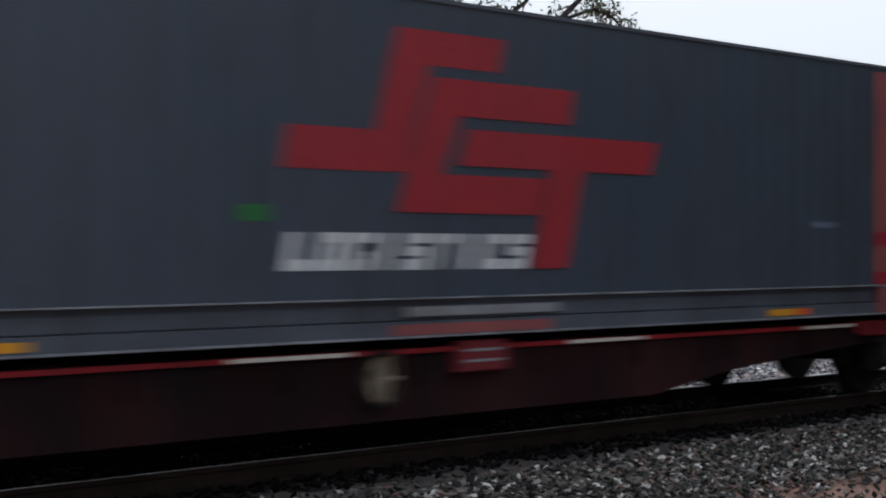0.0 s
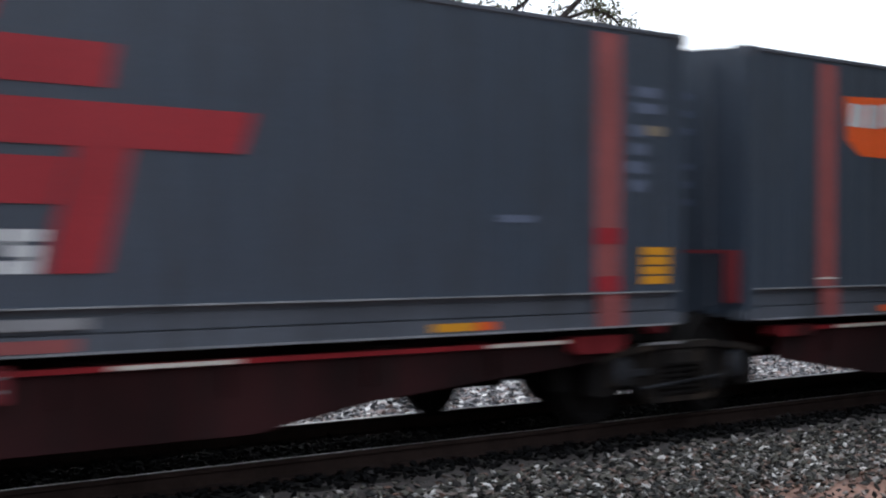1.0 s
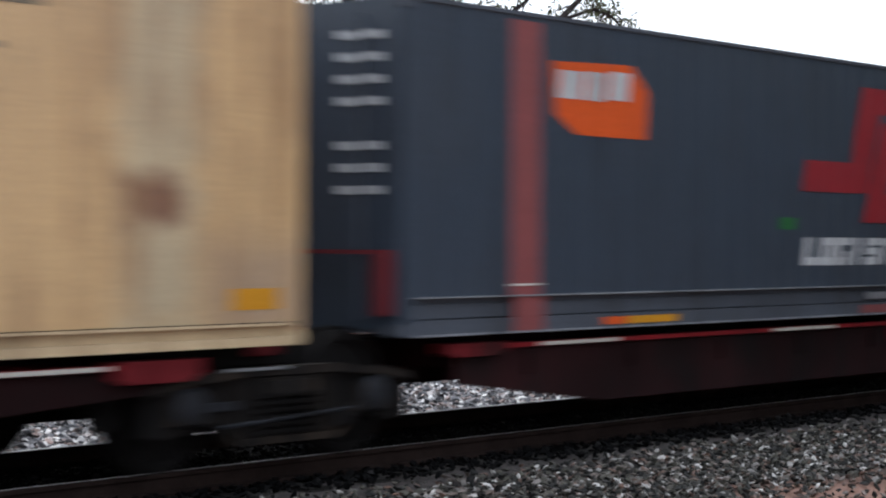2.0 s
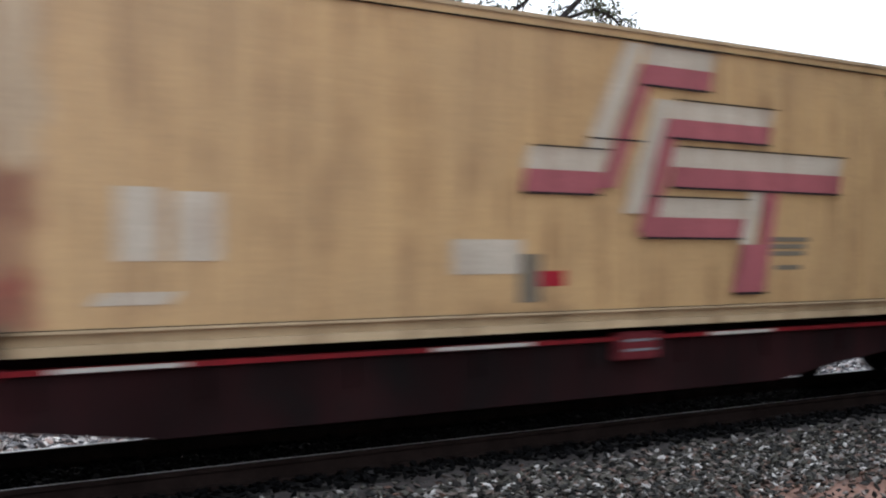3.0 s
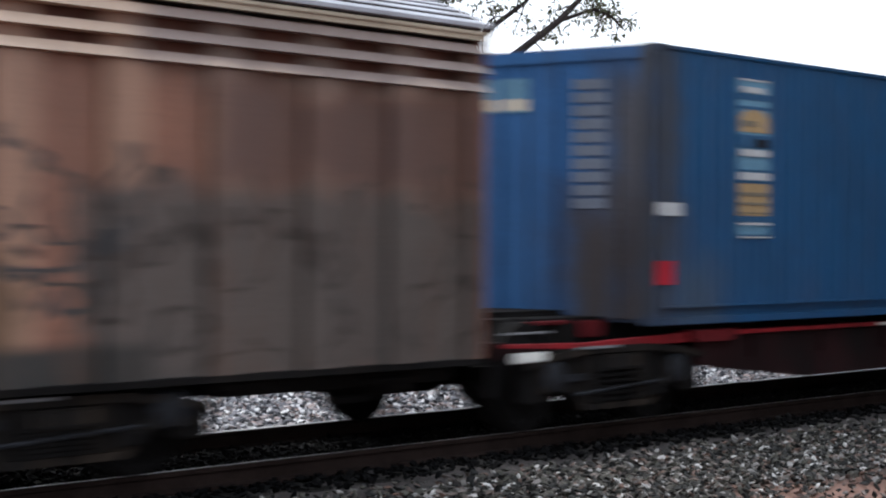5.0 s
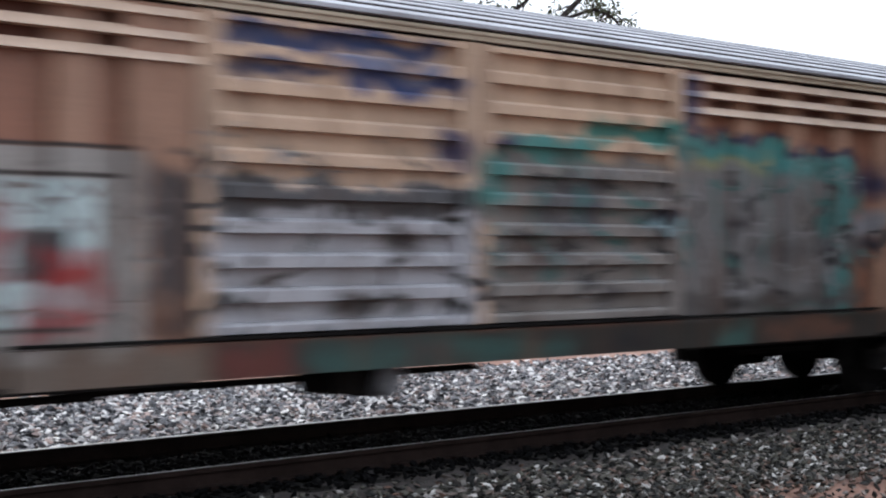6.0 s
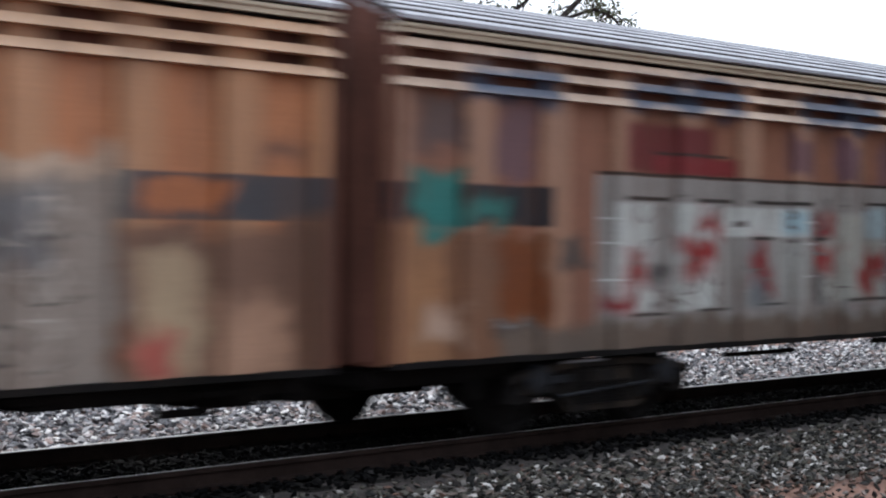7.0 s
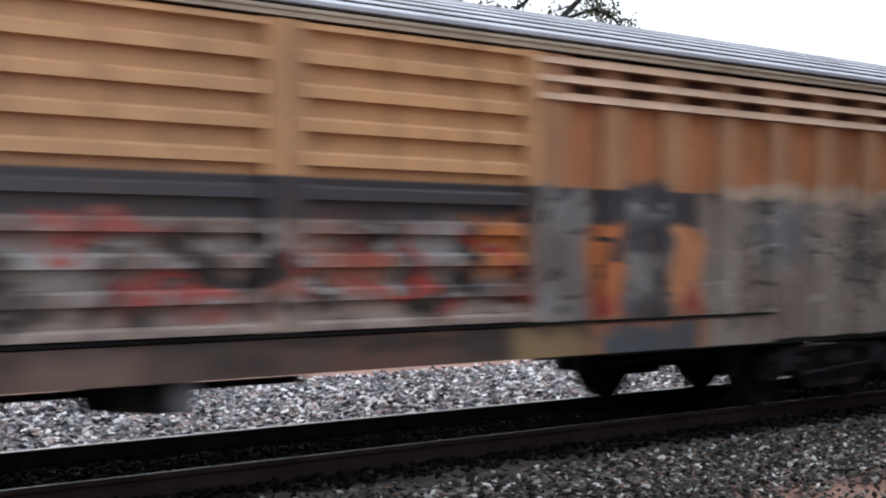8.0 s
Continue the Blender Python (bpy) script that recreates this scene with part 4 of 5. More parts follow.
# ---- louvred vans ----
def van(front, mats, label, rear_len, bogies):
    """A louvred bogie van; x runs back from its front end."""
    wall_m, rib_m, slat_m, door_m, end_m = mats
    root = thing("louvred_van", label, "freight van", "louvred vans", (front, 0, 0))
    back = -rear_len
    d0, d1 = -9.1, -14.8           # door opening
    dm = (d0 + d1) / 2
    for side in (-1, 1):
        def slab(name, x0, x1, ya, yb, z0, z1, m, parent=root, label="", bevel=0.0):
            bm = bmesh.new()
            box(bm, x0, x1, min(side * ya, side * yb), max(side * ya, side * yb), z0, z1, bevel=bevel)
            return part(name, bm, m, parent, label)
        for a, b in ((0.0, d0), (d1, back)):
            wall = slab("side_wall", b, a, HALF - 0.11, HALF - 0.07, 0.62, 2.62, wall_m)
            slab("louvre_back", b, a, HALF - 0.16, HALF - 0.12, 2.6, 3.0, end_m, label="dark brown backing behind the louvres")
            post = (b, b + 0.42) if b == d0 else (a - 0.6, a)
            slab("door_post", *post, HALF - 0.07, HALF - 0.004, 0.63, 2.98, rib_m, wall, "plain wide post beside the doors", 0.012)
            n = max(1, round((a - b) / 0.95))
            step = (a - b - (0.2 if b == d0 else 0.0)) / n
            for i in range(n + 1):
                x = a - i * step
                if post[0] - 0.05 < x < post[1] + 0.05:
                    continue
                w0, w1 = max(b, x - 0.18), min(a, x + 0.18)
                slab("rib", w0, w1, HALF - 0.07, HALF - 0.005, 0.63, 2.62, rib_m, wall, bevel=0.012)
                slab("louvre_post", w0 + 0.01, w1 - 0.01, HALF - 0.12, HALF - 0.05, 2.6, 2.98, rib_m, wall)
            for z in (2.62, 2.76, 2.90):
                bm = bmesh.new()
                yy = side * HALF
                vs = []
                for x in (b, a):
                    vs.append([bm.verts.new((x, yo, zo)) for yo, zo in ((yy + side * 0.028, z), (yy - side * 0.012, z + 0.066), (yy - side * 0.06, z + 0.06), (yy - side * 0.06, z - 0.005))])
                for i in range(4):
                    bm.faces.new((vs[0][i], vs[1][i], vs[1][(i + 1) % 4], vs[0][(i + 1) % 4]))
                bm.faces.new(vs[0]), bm.faces.new(vs[1][::-1])
                part("louvre_slat", bm, slat_m, wall)
            slab("bottom_rail", b, a, HALF - 0.07, HALF + 0.003, 0.60, 0.645, IRON)
        # sliding doors with horizontal pressings
        for a, b in ((d0, dm), (dm, d1)):
            door = slab("door", b + 0.01, a - 0.01, HALF - 0.10, HALF - 0.06, 0.9, 2.98, door_m, label="sliding door with horizontal pressings")
            for k in range(10):
                z = min(0.975 + 0.228 * k, 2.978)            # upper edge of the pressing
                foot = max(0.875 + 0.228 * k, 0.903)
                bm = bmesh.new()
                yy = side * (HALF - 0.06)
                vs = []
                for x in (b + 0.2, a - 0.2):
                    vs.append([bm.verts.new((x, yy + side * o, zo)) for o, zo in ((0.0, foot), (0.08, foot + 0.003), (0.078, z - 0.022), (0.05, z), (0.0, z + 0.003))])
                for i in range(4):
                    bm.faces.new((vs[0][i], vs[1][i], vs[1][i + 1], vs[0][i + 1]))
                bm.faces.new(vs[0]), bm.faces.new(vs[1][::-1])
                part("pressing", bm, door_m, door)
            for x0, x1 in ((b + 0.01, b + 0.18), (a - 0.18, a - 0.01)):
                slab("door_stile", x0, x1, HALF - 0.06, HALF + 0.03, 0.9, 2.98, door_m, door, bevel=0.01)
        slab("door_sill", d1 - 1.5, d0 + 3.6, HALF - 0.05, HALF + 0.015, 0.62, 0.86, wall_m, label="deep sill under the doors")
        slab("door_track", d1 - 1.5, d0 + 3.6, HALF - 0.03, HALF + 0.035, 0.872, 0.893, IRON)
        slab("eaves_rail", back, 0.0, HALF - 0.10, HALF + 0.012, 3.0, 3.035, EAVES, label="worn galvanised eaves rail")
        slab("eaves_seal", back, 0.0, HALF - 0.10, HALF - 0.03, 2.986, 3.0, IRON)
        slab("eaves_lip", back, 0.0, HALF - 0.10, HALF + 0.035, 3.036, 3.066, EAVES, label="pale worn lip of the eaves", bevel=0.008)
        slab("gutter", back, 0.0, HALF - 0.10, HALF - 0.015, 3.06, 3.085, IRON)
    # arched, lengthwise-ribbed roof with grimy, shade-darkened troughs
    def arch(yy):
        return 3.085 + 0.355 * (1 - (yy / (HALF + 0.05)) ** 2)
    ribs, wide = 22, 2 * HALF + 0.1
    step = wide / ribs
    prof = []
    for i in range(ribs):
        y0 = -HALF - 0.05 + i * step
        for k, lift in ((0.0, 0.034), (0.5, 0.034), (0.54, -0.034), (0.96, -0.034)):
            prof.append((y0 + k * step, arch(y0 + k * step) + lift))
    n = len(prof) - 1
    bm = bmesh.new()
    a, b, a2, b2 = [[bm.verts.new((x, yy, z - dz)) for yy, z in prof] for x, dz in ((back, 0), (0.0, 0), (back, 0.03), (0.0, 0.03))]
    for i in range(n):
        bm.faces.new((a[i], b[i], b[i + 1], a[i + 1]))
        bm.faces.new((a2[i + 1], b2[i + 1], b2[i], a2[i]))
        bm.faces.new((a[i], a[i + 1], a2[i + 1], a2[i]))
        bm.faces.new((b[i + 1], b[i], b2[i], b2[i + 1]))
    bm.faces.new((a[0], a2[0], b2[0], b[0])), bm.faces.new((a[n], b[n], b2[n], a2[n]))
    roof = part("roof", bm, ROOFING, root, "arched galvanised roof with lengthwise ribs")
    for i in range(1, ribs):                       # dark strip on the flank of each rib, for dirt and painted-in shade
        y0 = -HALF - 0.05 + i * step
        bm = bmesh.new()
        z = arch(y0) + 0.034
        box(bm, back, 0.0, y0 - 0.006, y0 - 0.002, z - 0.07, z - 0.008)
        part("seam", bm, ROOF_GRIME_SHADE, roof, "dark strip for dirt and shade along a roof rib")
    for x, s in ((0.0, -1), (back, 1)):
        bm = bmesh.new()
        pts = [(-HALF, 0.62), (HALF, 0.62)] + [(yy, arch(yy) - 0.02) for yy in [HALF - i * HALF / 8 for i in range(17)]]
        f = [bm.verts.new((x + s * 0.002, yy, z)) for yy, z in pts]
        g = [bm.verts.new((x + s * 0.06, yy, z)) for yy, z in pts]
        bm.faces.new(f), bm.faces.new(g[::-1])
        for i in range(len(f)):
            bm.faces.new((f[i], g[i], g[(i + 1) % len(f)], f[(i + 1) % len(f)]))
        wall = part("end_wall", bm, end_m, root, "dark brown end wall")
        for yy in (-1.0, -0.5, 0.0, 0.5, 1.0):
            boxes("end_rib", end_m, wall, (x - 0.05 if s > 0 else x, x if s > 0 else x + 0.05, yy - 0.05, yy + 0.05, 0.65, 3.0))
    boxes("underframe", IRON, root, (back + 0.1, -0.1, -0.3, 0.3, 0.6, 0.78), (back + 0.1, -0.1, -1.2, 1.2, 0.7, 0.78))
    for x in (0.25, back - 0.25):
        bm = bmesh.new()
        box(bm, x - 0.3, x + 0.3, -0.12, 0.12, 0.5, 0.75, bevel=0.03)
        part("coupler", bm, IRON, root, "grimy knuckle coupler")
    boxes("draft_gear", IRON, root, (back + 0.02, back + 2.3, -1.0, 1.0, 0.44, 0.60), (back - 0.2, back + 0.5, -0.5, 0.5, 0.34, 0.60), label="black draft gear and brake beams under the van end", bevel=0.03)
    boxes("draft_gear", IRON, root, (-2.5, -0.02, -1.05, 1.05, 0.47, 0.60), (-0.4, 0.2, -0.5, 0.5, 0.34, 0.60), label="black draft gear under the van end", bevel=0.03)
    bm = bmesh.new()
    prism(bm, [(dm - 1.3, 0.62), (dm - 1.22, 0.43), (dm - 0.9, 0.40), (dm - 0.82, 0.62)], -1.1, -0.7)
    part("brake_cylinder", bm, IRON, root, "black brake equipment box")
    bm = bmesh.new()
    lathe(bm, [(-1.12, 0.1), (-1.1, 0.12), (-0.6, 0.12), (-0.58, 0.1)], dm - 0.66, 0.51, segments=18)
    part("air_reservoir", bm, BOARD, root, "dull grey air reservoir")
    for yy, z in ((-0.6, 0.52), (0.5, 0.5)):
        bm = bmesh.new()
        tube(bm, (dm - 3.4, yy, z), (dm + 1.0, yy, z), 0.025)
        part("brake_pipe", bm, IRON, root)
    for x0, x1, yy, z0, z1 in ((-2.65, -2.15, -1.1, 0.52, 0.57), (-1.15, -0.55, -1.1, 0.49, 0.53), (-1.2, -0.65, -0.8, 0.34, 0.39), (-7.2, -5.6, -0.7, 0.46, 0.5), (-16.6, -15.2, -0.9, 0.5, 0.55), (-19.0, -17.6, -0.6, 0.44, 0.48)):
        boxes("brake_rod", IRON, root, (x0, x1, yy - 0.03, yy + 0.03, z0, z1), label="black brake rod", bevel=0.008)
        boxes("rod_hanger", IRON, root, (x0 + 0.1, x0 + 0.14, yy - 0.02, yy + 0.02, z0, 0.72), (x1 - 0.14, x1 - 0.1, yy - 0.02, yy + 0.02, z0, 0.72))
    for x in (-1.6, -2.3):
        bm = bmesh.new()
        prism(bm, [(x - 0.16, 0.62), (x + 0.16, 0.62), (x + 0.1, 0.46), (x - 0.1, 0.46)], -0.9, -0.6)
        part("step_bracket", bm, IRON, root, "black hanging bracket")
    RUNNERS.append(root)
    for at in bogies:
        bogie(at, "grimy cast-steel four-wheel bogie under a van")
    return root


# zones are back from each van's front end; later ones lie over earlier ones
GR, LT = srgb(158, 154, 150), srgb(206, 210, 206)
F1 = -46.7
V1_ZONES = [
    (-70.5 - F1, -69.35 - F1, 2.6, 2.86, srgb(64, 76, 102), 0.08, True), (-68.4 - F1, -66.5 - F1, 2.6, 2.9, srgb(64, 76, 102), 0.08, True), (-65.45 - F1, -64.0 - F1, 2.6, 2.9, srgb(64, 76, 102), 0.08, True),
    (-71.6 - F1, -69.42 - F1, 1.63, 1.94, srgb(44, 44, 50), 0.02, False),
    (-71.5 - F1, -69.4 - F1, 0.5, 1.6, srgb(134, 94, 70), 0.06, True), (-71.4 - F1, -70.7 - F1, 0.6, 1.6, srgb(164, 118, 84), 0.1, True),
    (-71.1 - F1, -70.5 - F1, 1.66, 2.06, srgb(44, 128, 122), 0.07, True), (-70.6 - F1, -70.0 - F1, 1.66, 1.86, srgb(48, 120, 114), 0.07, True), (-70.95 - F1, -70.6 - F1, 1.56, 1.66, srgb(44, 128, 122), 0.05, True),
    (-65.65 - F1, -65.2 - F1, 2.1, 2.5, srgb(128, 94, 98), 0.06, True), (-64.75 - F1, -64.3 - F1, 2.1, 2.5, srgb(122, 90, 98), 0.06, True), (-63.9 - F1, -63.5 - F1, 2.1, 2.5, srgb(126, 92, 96), 0.06, True),
    (-70.05 - F1, -69.57 - F1, 2.0, 2.58, srgb(122, 90, 96), 0.05, True),
]
V1_ZONES += [
    (-71.0 - F1, -70.5 - F1, 2.2, 2.6, srgb(104, 84, 82), 0.08, True),
    (-70.05 - F1, -69.5 - F1, 0.95, 1.58, srgb(124, 66, 32), 0.05, True), (-70.1 - F1, -69.5 - F1, 0.78, 0.9, srgb(40, 40, 44), 0.03, True), (-70.1 - F1, -69.5 - F1, 0.86, 0.885, srgb(150, 150, 152), 0.015, True),
    (-70.9 - F1, -70.5 - F1, 0.8, 1.0, srgb(190, 160, 140), 0.08, True),
    (-68.4 - F1, -66.95 - F1, 2.09, 2.5, srgb(116, 46, 48), 0.05, False),
    (-67.9 - F1, -66.6 - F1, 2.09, 2.24, srgb(136, 44, 50), 0.025, False),
    (-67.9 - F1, -66.7 - F1, 2.25, 2.275, srgb(58, 46, 44), 0.012, False),
    (-68.75 - F1, -61.95 - F1, 0.55, 2.06, GR, 0.012, False),
    (-68.75 - F1, -62 - F1, 2.06, 2.09, srgb(52, 44, 42), 0.012, False),
    (-68.55 - F1, -67.9 - F1, 0.94, 1.84, LT, 0.025, False),
]
V1_ZONES += [
    (-67.6 - F1, -66.9 - F1, 0.93, 1.85, LT, 0.025, False),
    (-66.8 - F1, -65.35 - F1, 1.57, 1.83, LT, 0.02, False),
    (-66.5 - F1, -65.9 - F1, 0.95, 1.52, srgb(146, 152, 152), 0.03, False),
    (-66.1 - F1, -65.35 - F1, 1, 1.54, srgb(168, 168, 164), 0.04, False),
    (-65.75 - F1, -65.38 - F1, 1.6, 1.81, srgb(168, 198, 208), 0.05, False),
    (-65.2 - F1, -64.95 - F1, 0.95, 1.8, srgb(80, 80, 84), 0.06, False),
    (-65 - F1, -64.28 - F1, 0.97, 1.8, srgb(182, 182, 174), 0.04, False),
    (-64.2 - F1, -63.7 - F1, 1.55, 1.86, srgb(176, 198, 204), 0.05, False),
    (-64.2 - F1, -63.7 - F1, 0.96, 1.55, srgb(176, 176, 168), 0.05, False),
]
V1_ZONES += [
    (-63.68 - F1, -63.35 - F1, 0.96, 1.85, srgb(128, 126, 134), 0.06, False),
    (-63.3 - F1, -62.28 - F1, 0.97, 1.87, srgb(188, 206, 208), 0.03, False),
    (-62.92 - F1, -62.55 - F1, 1.26, 1.57, srgb(64, 64, 68), 0.03, False),
    (-68.46 - F1, -68.04 - F1, 1.17, 1.47, srgb(158, 52, 54), 0.12, True),
    (-68.64 - F1, -68.26 - F1, 0.94, 1.11, srgb(140, 46, 50), 0.1, True),
    (-67.51 - F1, -66.94 - F1, 1.25, 1.53, srgb(158, 52, 54), 0.1, True),
    (-67.26 - F1, -66.82 - F1, 1.65, 1.81, srgb(158, 52, 54), 0.1, True),
    (-66.40 - F1, -66.02 - F1, 1.21, 1.53, srgb(140, 46, 50), 0.1, True),
    (-66.21 - F1, -65.89 - F1, 1.07, 1.29, srgb(140, 46, 50), 0.1, True),
]
V1_ZONES += [
    (-65.26 - F1, -64.74 - F1, 1.57, 1.76, srgb(140, 46, 50), 0.1, True),
    (-65.11 - F1, -64.69 - F1, 1.27, 1.43, srgb(158, 52, 54), 0.1, True),
    (-64.46 - F1, -63.99 - F1, 1.02, 1.27, srgb(158, 52, 54), 0.1, True),
    (-64.21 - F1, -63.74 - F1, 1.17, 1.45, srgb(158, 52, 54), 0.1, True),
    (-63.48 - F1, -63.04 - F1, 1.52, 1.79, srgb(140, 46, 50), 0.1, True),
    (-63.36 - F1, -62.94 - F1, 1.27, 1.58, srgb(158, 52, 54), 0.1, True),
    (-62.71 - F1, -62.24 - F1, 1.15, 1.41, srgb(158, 52, 54), 0.1, True),
    (-62.81 - F1, -62.36 - F1, 0.95, 1.09, srgb(158, 52, 54), 0.1, True),
    (-68.71 - F1, -68.4 - F1, 1.2, 1.216, srgb(214, 216, 214), 0.01, False),
]
V1_ZONES += [
    (-68.71 - F1, -68.4 - F1, 1.5, 1.516, srgb(214, 216, 214), 0.01, False),
    (-68.71 - F1, -68.4 - F1, 1.7, 1.716, srgb(214, 216, 214), 0.01, False),
    (-65.43 - F1, -65.12 - F1, 1.2, 1.216, srgb(214, 216, 214), 0.01, False),
    (-65.43 - F1, -65.12 - F1, 1.5, 1.516, srgb(214, 216, 214), 0.01, False),
    (-65.43 - F1, -65.12 - F1, 1.7, 1.716, srgb(214, 216, 214), 0.01, False),
    (-63.67 - F1, -63.36 - F1, 1.2, 1.216, srgb(214, 216, 214), 0.01, False),
    (-63.67 - F1, -63.36 - F1, 1.5, 1.516, srgb(214, 216, 214), 0.01, False),
    (-63.67 - F1, -63.36 - F1, 1.7, 1.716, srgb(214, 216, 214), 0.01, False),
    (-55.8 - F1, -52.6 - F1, 0.55, 2.25, srgb(126, 124, 124), 0.08, True),
]
V1_ZONES += [
    (-49.6 - F1, -46.0 - F1, 1.8, 2.62, srgb(104, 78, 70), 0.25, True),
    # dull zone on the front louvres: shade painted into the colour
    (-50.2 - F1, -46.0 - F1, 2.58, 3.1, srgb(136, 114, 104), 0.1, True),
    (-50.6 - F1, -46.0 - F1, 0.55, 1.85, srgb(94, 85, 80), 0.12, True),
    (-56.0 - F1, -54.0 - F1, 2.24, 2.44, srgb(74, 142, 138), 0.06, True), (-54.2 - F1, -52.6 - F1, 2.12, 2.32, srgb(82, 144, 142), 0.06, True),
    (-55.6 - F1, -54.2 - F1, 2.16, 2.26, srgb(150, 152, 116), 0.06, True),
    (-55.8 - F1, -54.0 - F1, 2.42, 2.47, srgb(52, 52, 84), 0.03, True), (-54.0 - F1, -52.5 - F1, 2.31, 2.37, srgb(48, 48, 82), 0.03, True),
    (-53.1 - F1, -52.7 - F1, 0.7, 2.2, srgb(78, 132, 130), 0.06, True), (-54.3 - F1, -53.2 - F1, 0.92, 1.0, srgb(78, 132, 130), 0.04, True),
    (-52.6 - F1, -51.9 - F1, 1.95, 2.25, srgb(58, 52, 78), 0.12, True), (-55.9 - F1, -55.5 - F1, 2.5, 2.95, srgb(70, 62, 92), 0.1, True),
    (-52.6 - F1, -52.0 - F1, 1.6, 1.8, srgb(140, 142, 148), 0.1, True), (-52.6 - F1, -52.1 - F1, 1.42, 1.6, srgb(52, 48, 58), 0.08, True),
    (-51.6 - F1, -51.1 - F1, 0.7, 1.4, srgb(120, 92, 70), 0.12, True),
    (-55.0 - F1, -54.4 - F1, 1.6, 1.75, srgb(72, 70, 74), 0.08, True), (-53.9 - F1, -53.5 - F1, 1.3, 1.9, srgb(112, 108, 106), 0.08, True),
    (-54.6 - F1, -52.4 - F1, 1.35, 1.6, srgb(96, 96, 98), 0.1, True),
    (-55.8 - F1, -52.4 - F1, 0.92, 1.08, srgb(86, 84, 84), 0.08, True),
]
V1_ZONES += [
    (-70.0 - F1, -61.3 - F1, 0.5, 0.86, srgb(112, 98, 88), 0.08, True), (-61.4 - F1, -50.0 - F1, 0.5, 0.87, srgb(50, 49, 47), 0.06, False),
    (-61.3 - F1, -60.6 - F1, 0.6, 0.84, srgb(98, 50, 46), 0.1, True), (-60.4 - F1, -57.4 - F1, 0.6, 0.78, srgb(52, 84, 80), 0.1, True), (-59.4 - F1, -58.9 - F1, 0.62, 0.74, srgb(70, 64, 62), 0.1, True), (-57.0 - F1, -56.2 - F1, 0.6, 0.8, srgb(34, 36, 40), 0.1, True), (-55.2 - F1, -54.6 - F1, 0.6, 0.82, srgb(58, 96, 92), 0.08, True), (-54.3 - F1, -52.8 - F1, 0.64, 0.8, srgb(104, 72, 60), 0.1, True),
    (-68.4 - F1, -67.65 - F1, 1.86, 1.895, srgb(40, 38, 38), 0.012, False), (-67.3 - F1, -66.65 - F1, 1.86, 1.895, srgb(40, 38, 38), 0.012, False), (-66.4 - F1, -65.3 - F1, 1.86, 1.895, srgb(44, 40, 40), 0.012, False),
]
V1_ZONES += [
    (-66.4 - F1, -65.9 - F1, 1.54, 1.57, srgb(40, 38, 38), 0.012, False), (-65.3 - F1, -64.9 - F1, 1.54, 1.57, srgb(40, 38, 38), 0.012, False), (-68.3 - F1, -67.7 - F1, 0.9, 0.925, srgb(46, 42, 42), 0.012, False),
    (-67.3 - F1, -66.7 - F1, 0.92, 0.945, srgb(46, 42, 42), 0.012, False), (-66.2 - F1, -65.7 - F1, 0.95, 0.97, srgb(46, 42, 42), 0.012, False), (-64.2 - F1, -62.1 - F1, 1.885, 1.915, srgb(44, 40, 40), 0.012, False),
    (-64.6 - F1, -62.4 - F1, 0.96, 0.99, srgb(48, 44, 44), 0.02, False), (-69.3 - F1, -68.9 - F1, 1.3, 1.55, srgb(92, 82, 78), 0.06, True),
]
V1_ZONES += [
    (-61.95 - F1, -61.35 - F1, 1.1, 1.95, srgb(60, 58, 62), 0.08, True), (-61.9 - F1, -61.3 - F1, 0.88, 1.1, srgb(92, 66, 56), 0.08, True),
    (-68.0 - F1, -67.7 - F1, 1.2, 1.34, srgb(72, 70, 72), 0.08, True), (-66.35 - F1, -66.05 - F1, 0.98, 1.15, srgb(96, 100, 108), 0.08, True),
]
V1_DOOR = [
    (-61.3 - F1, -59.0 - F1, 2.79, 2.93, srgb(44, 66, 116), 0.05, True), (-60.1 - F1, -58.8 - F1, 2.56, 2.69, srgb(38, 66, 124), 0.05, True), (-61.2 - F1, -60.2 - F1, 2.57, 2.67, srgb(54, 66, 106), 0.05, True), (-60.3 - F1, -59.0 - F1, 2.68, 2.74, srgb(96, 118, 160), 0.05, True),
    (-61.4 - F1, -58.6 - F1, 0.6, 1.93, srgb(184, 184, 190), 0.05, True),
    (-61.4 - F1, -58.5 - F1, 1.72, 1.93, srgb(84, 84, 88), 0.04, True),
    (-58.5 - F1, -55.6 - F1, 0.6, 2.2, srgb(140, 134, 130), 0.08, True),
    (-58.3 - F1, -57.0 - F1, 2.16, 2.32, srgb(80, 144, 140), 0.05, True), (-57.1 - F1, -55.6 - F1, 2.34, 2.5, srgb(72, 142, 134), 0.05, True),
    (-58.65 - F1, -58.2 - F1, 1.8, 2.2, srgb(74, 134, 130), 0.08, True), (-58.5 - F1, -58.1 - F1, 2.18, 2.3, srgb(62, 54, 88), 0.06, True), (-59.1 - F1, -58.7 - F1, 2.05, 2.25, srgb(66, 60, 96), 0.08, True),
    (-57.6 - F1, -57.0 - F1, 1.6, 2.0, srgb(84, 86, 96), 0.1, True), (-56.3 - F1, -55.8 - F1, 1.6, 1.78, srgb(62, 66, 78), 0.06, True), (-56.4 - F1, -55.7 - F1, 1.62, 1.68, srgb(150, 178, 184), 0.03, True),
]
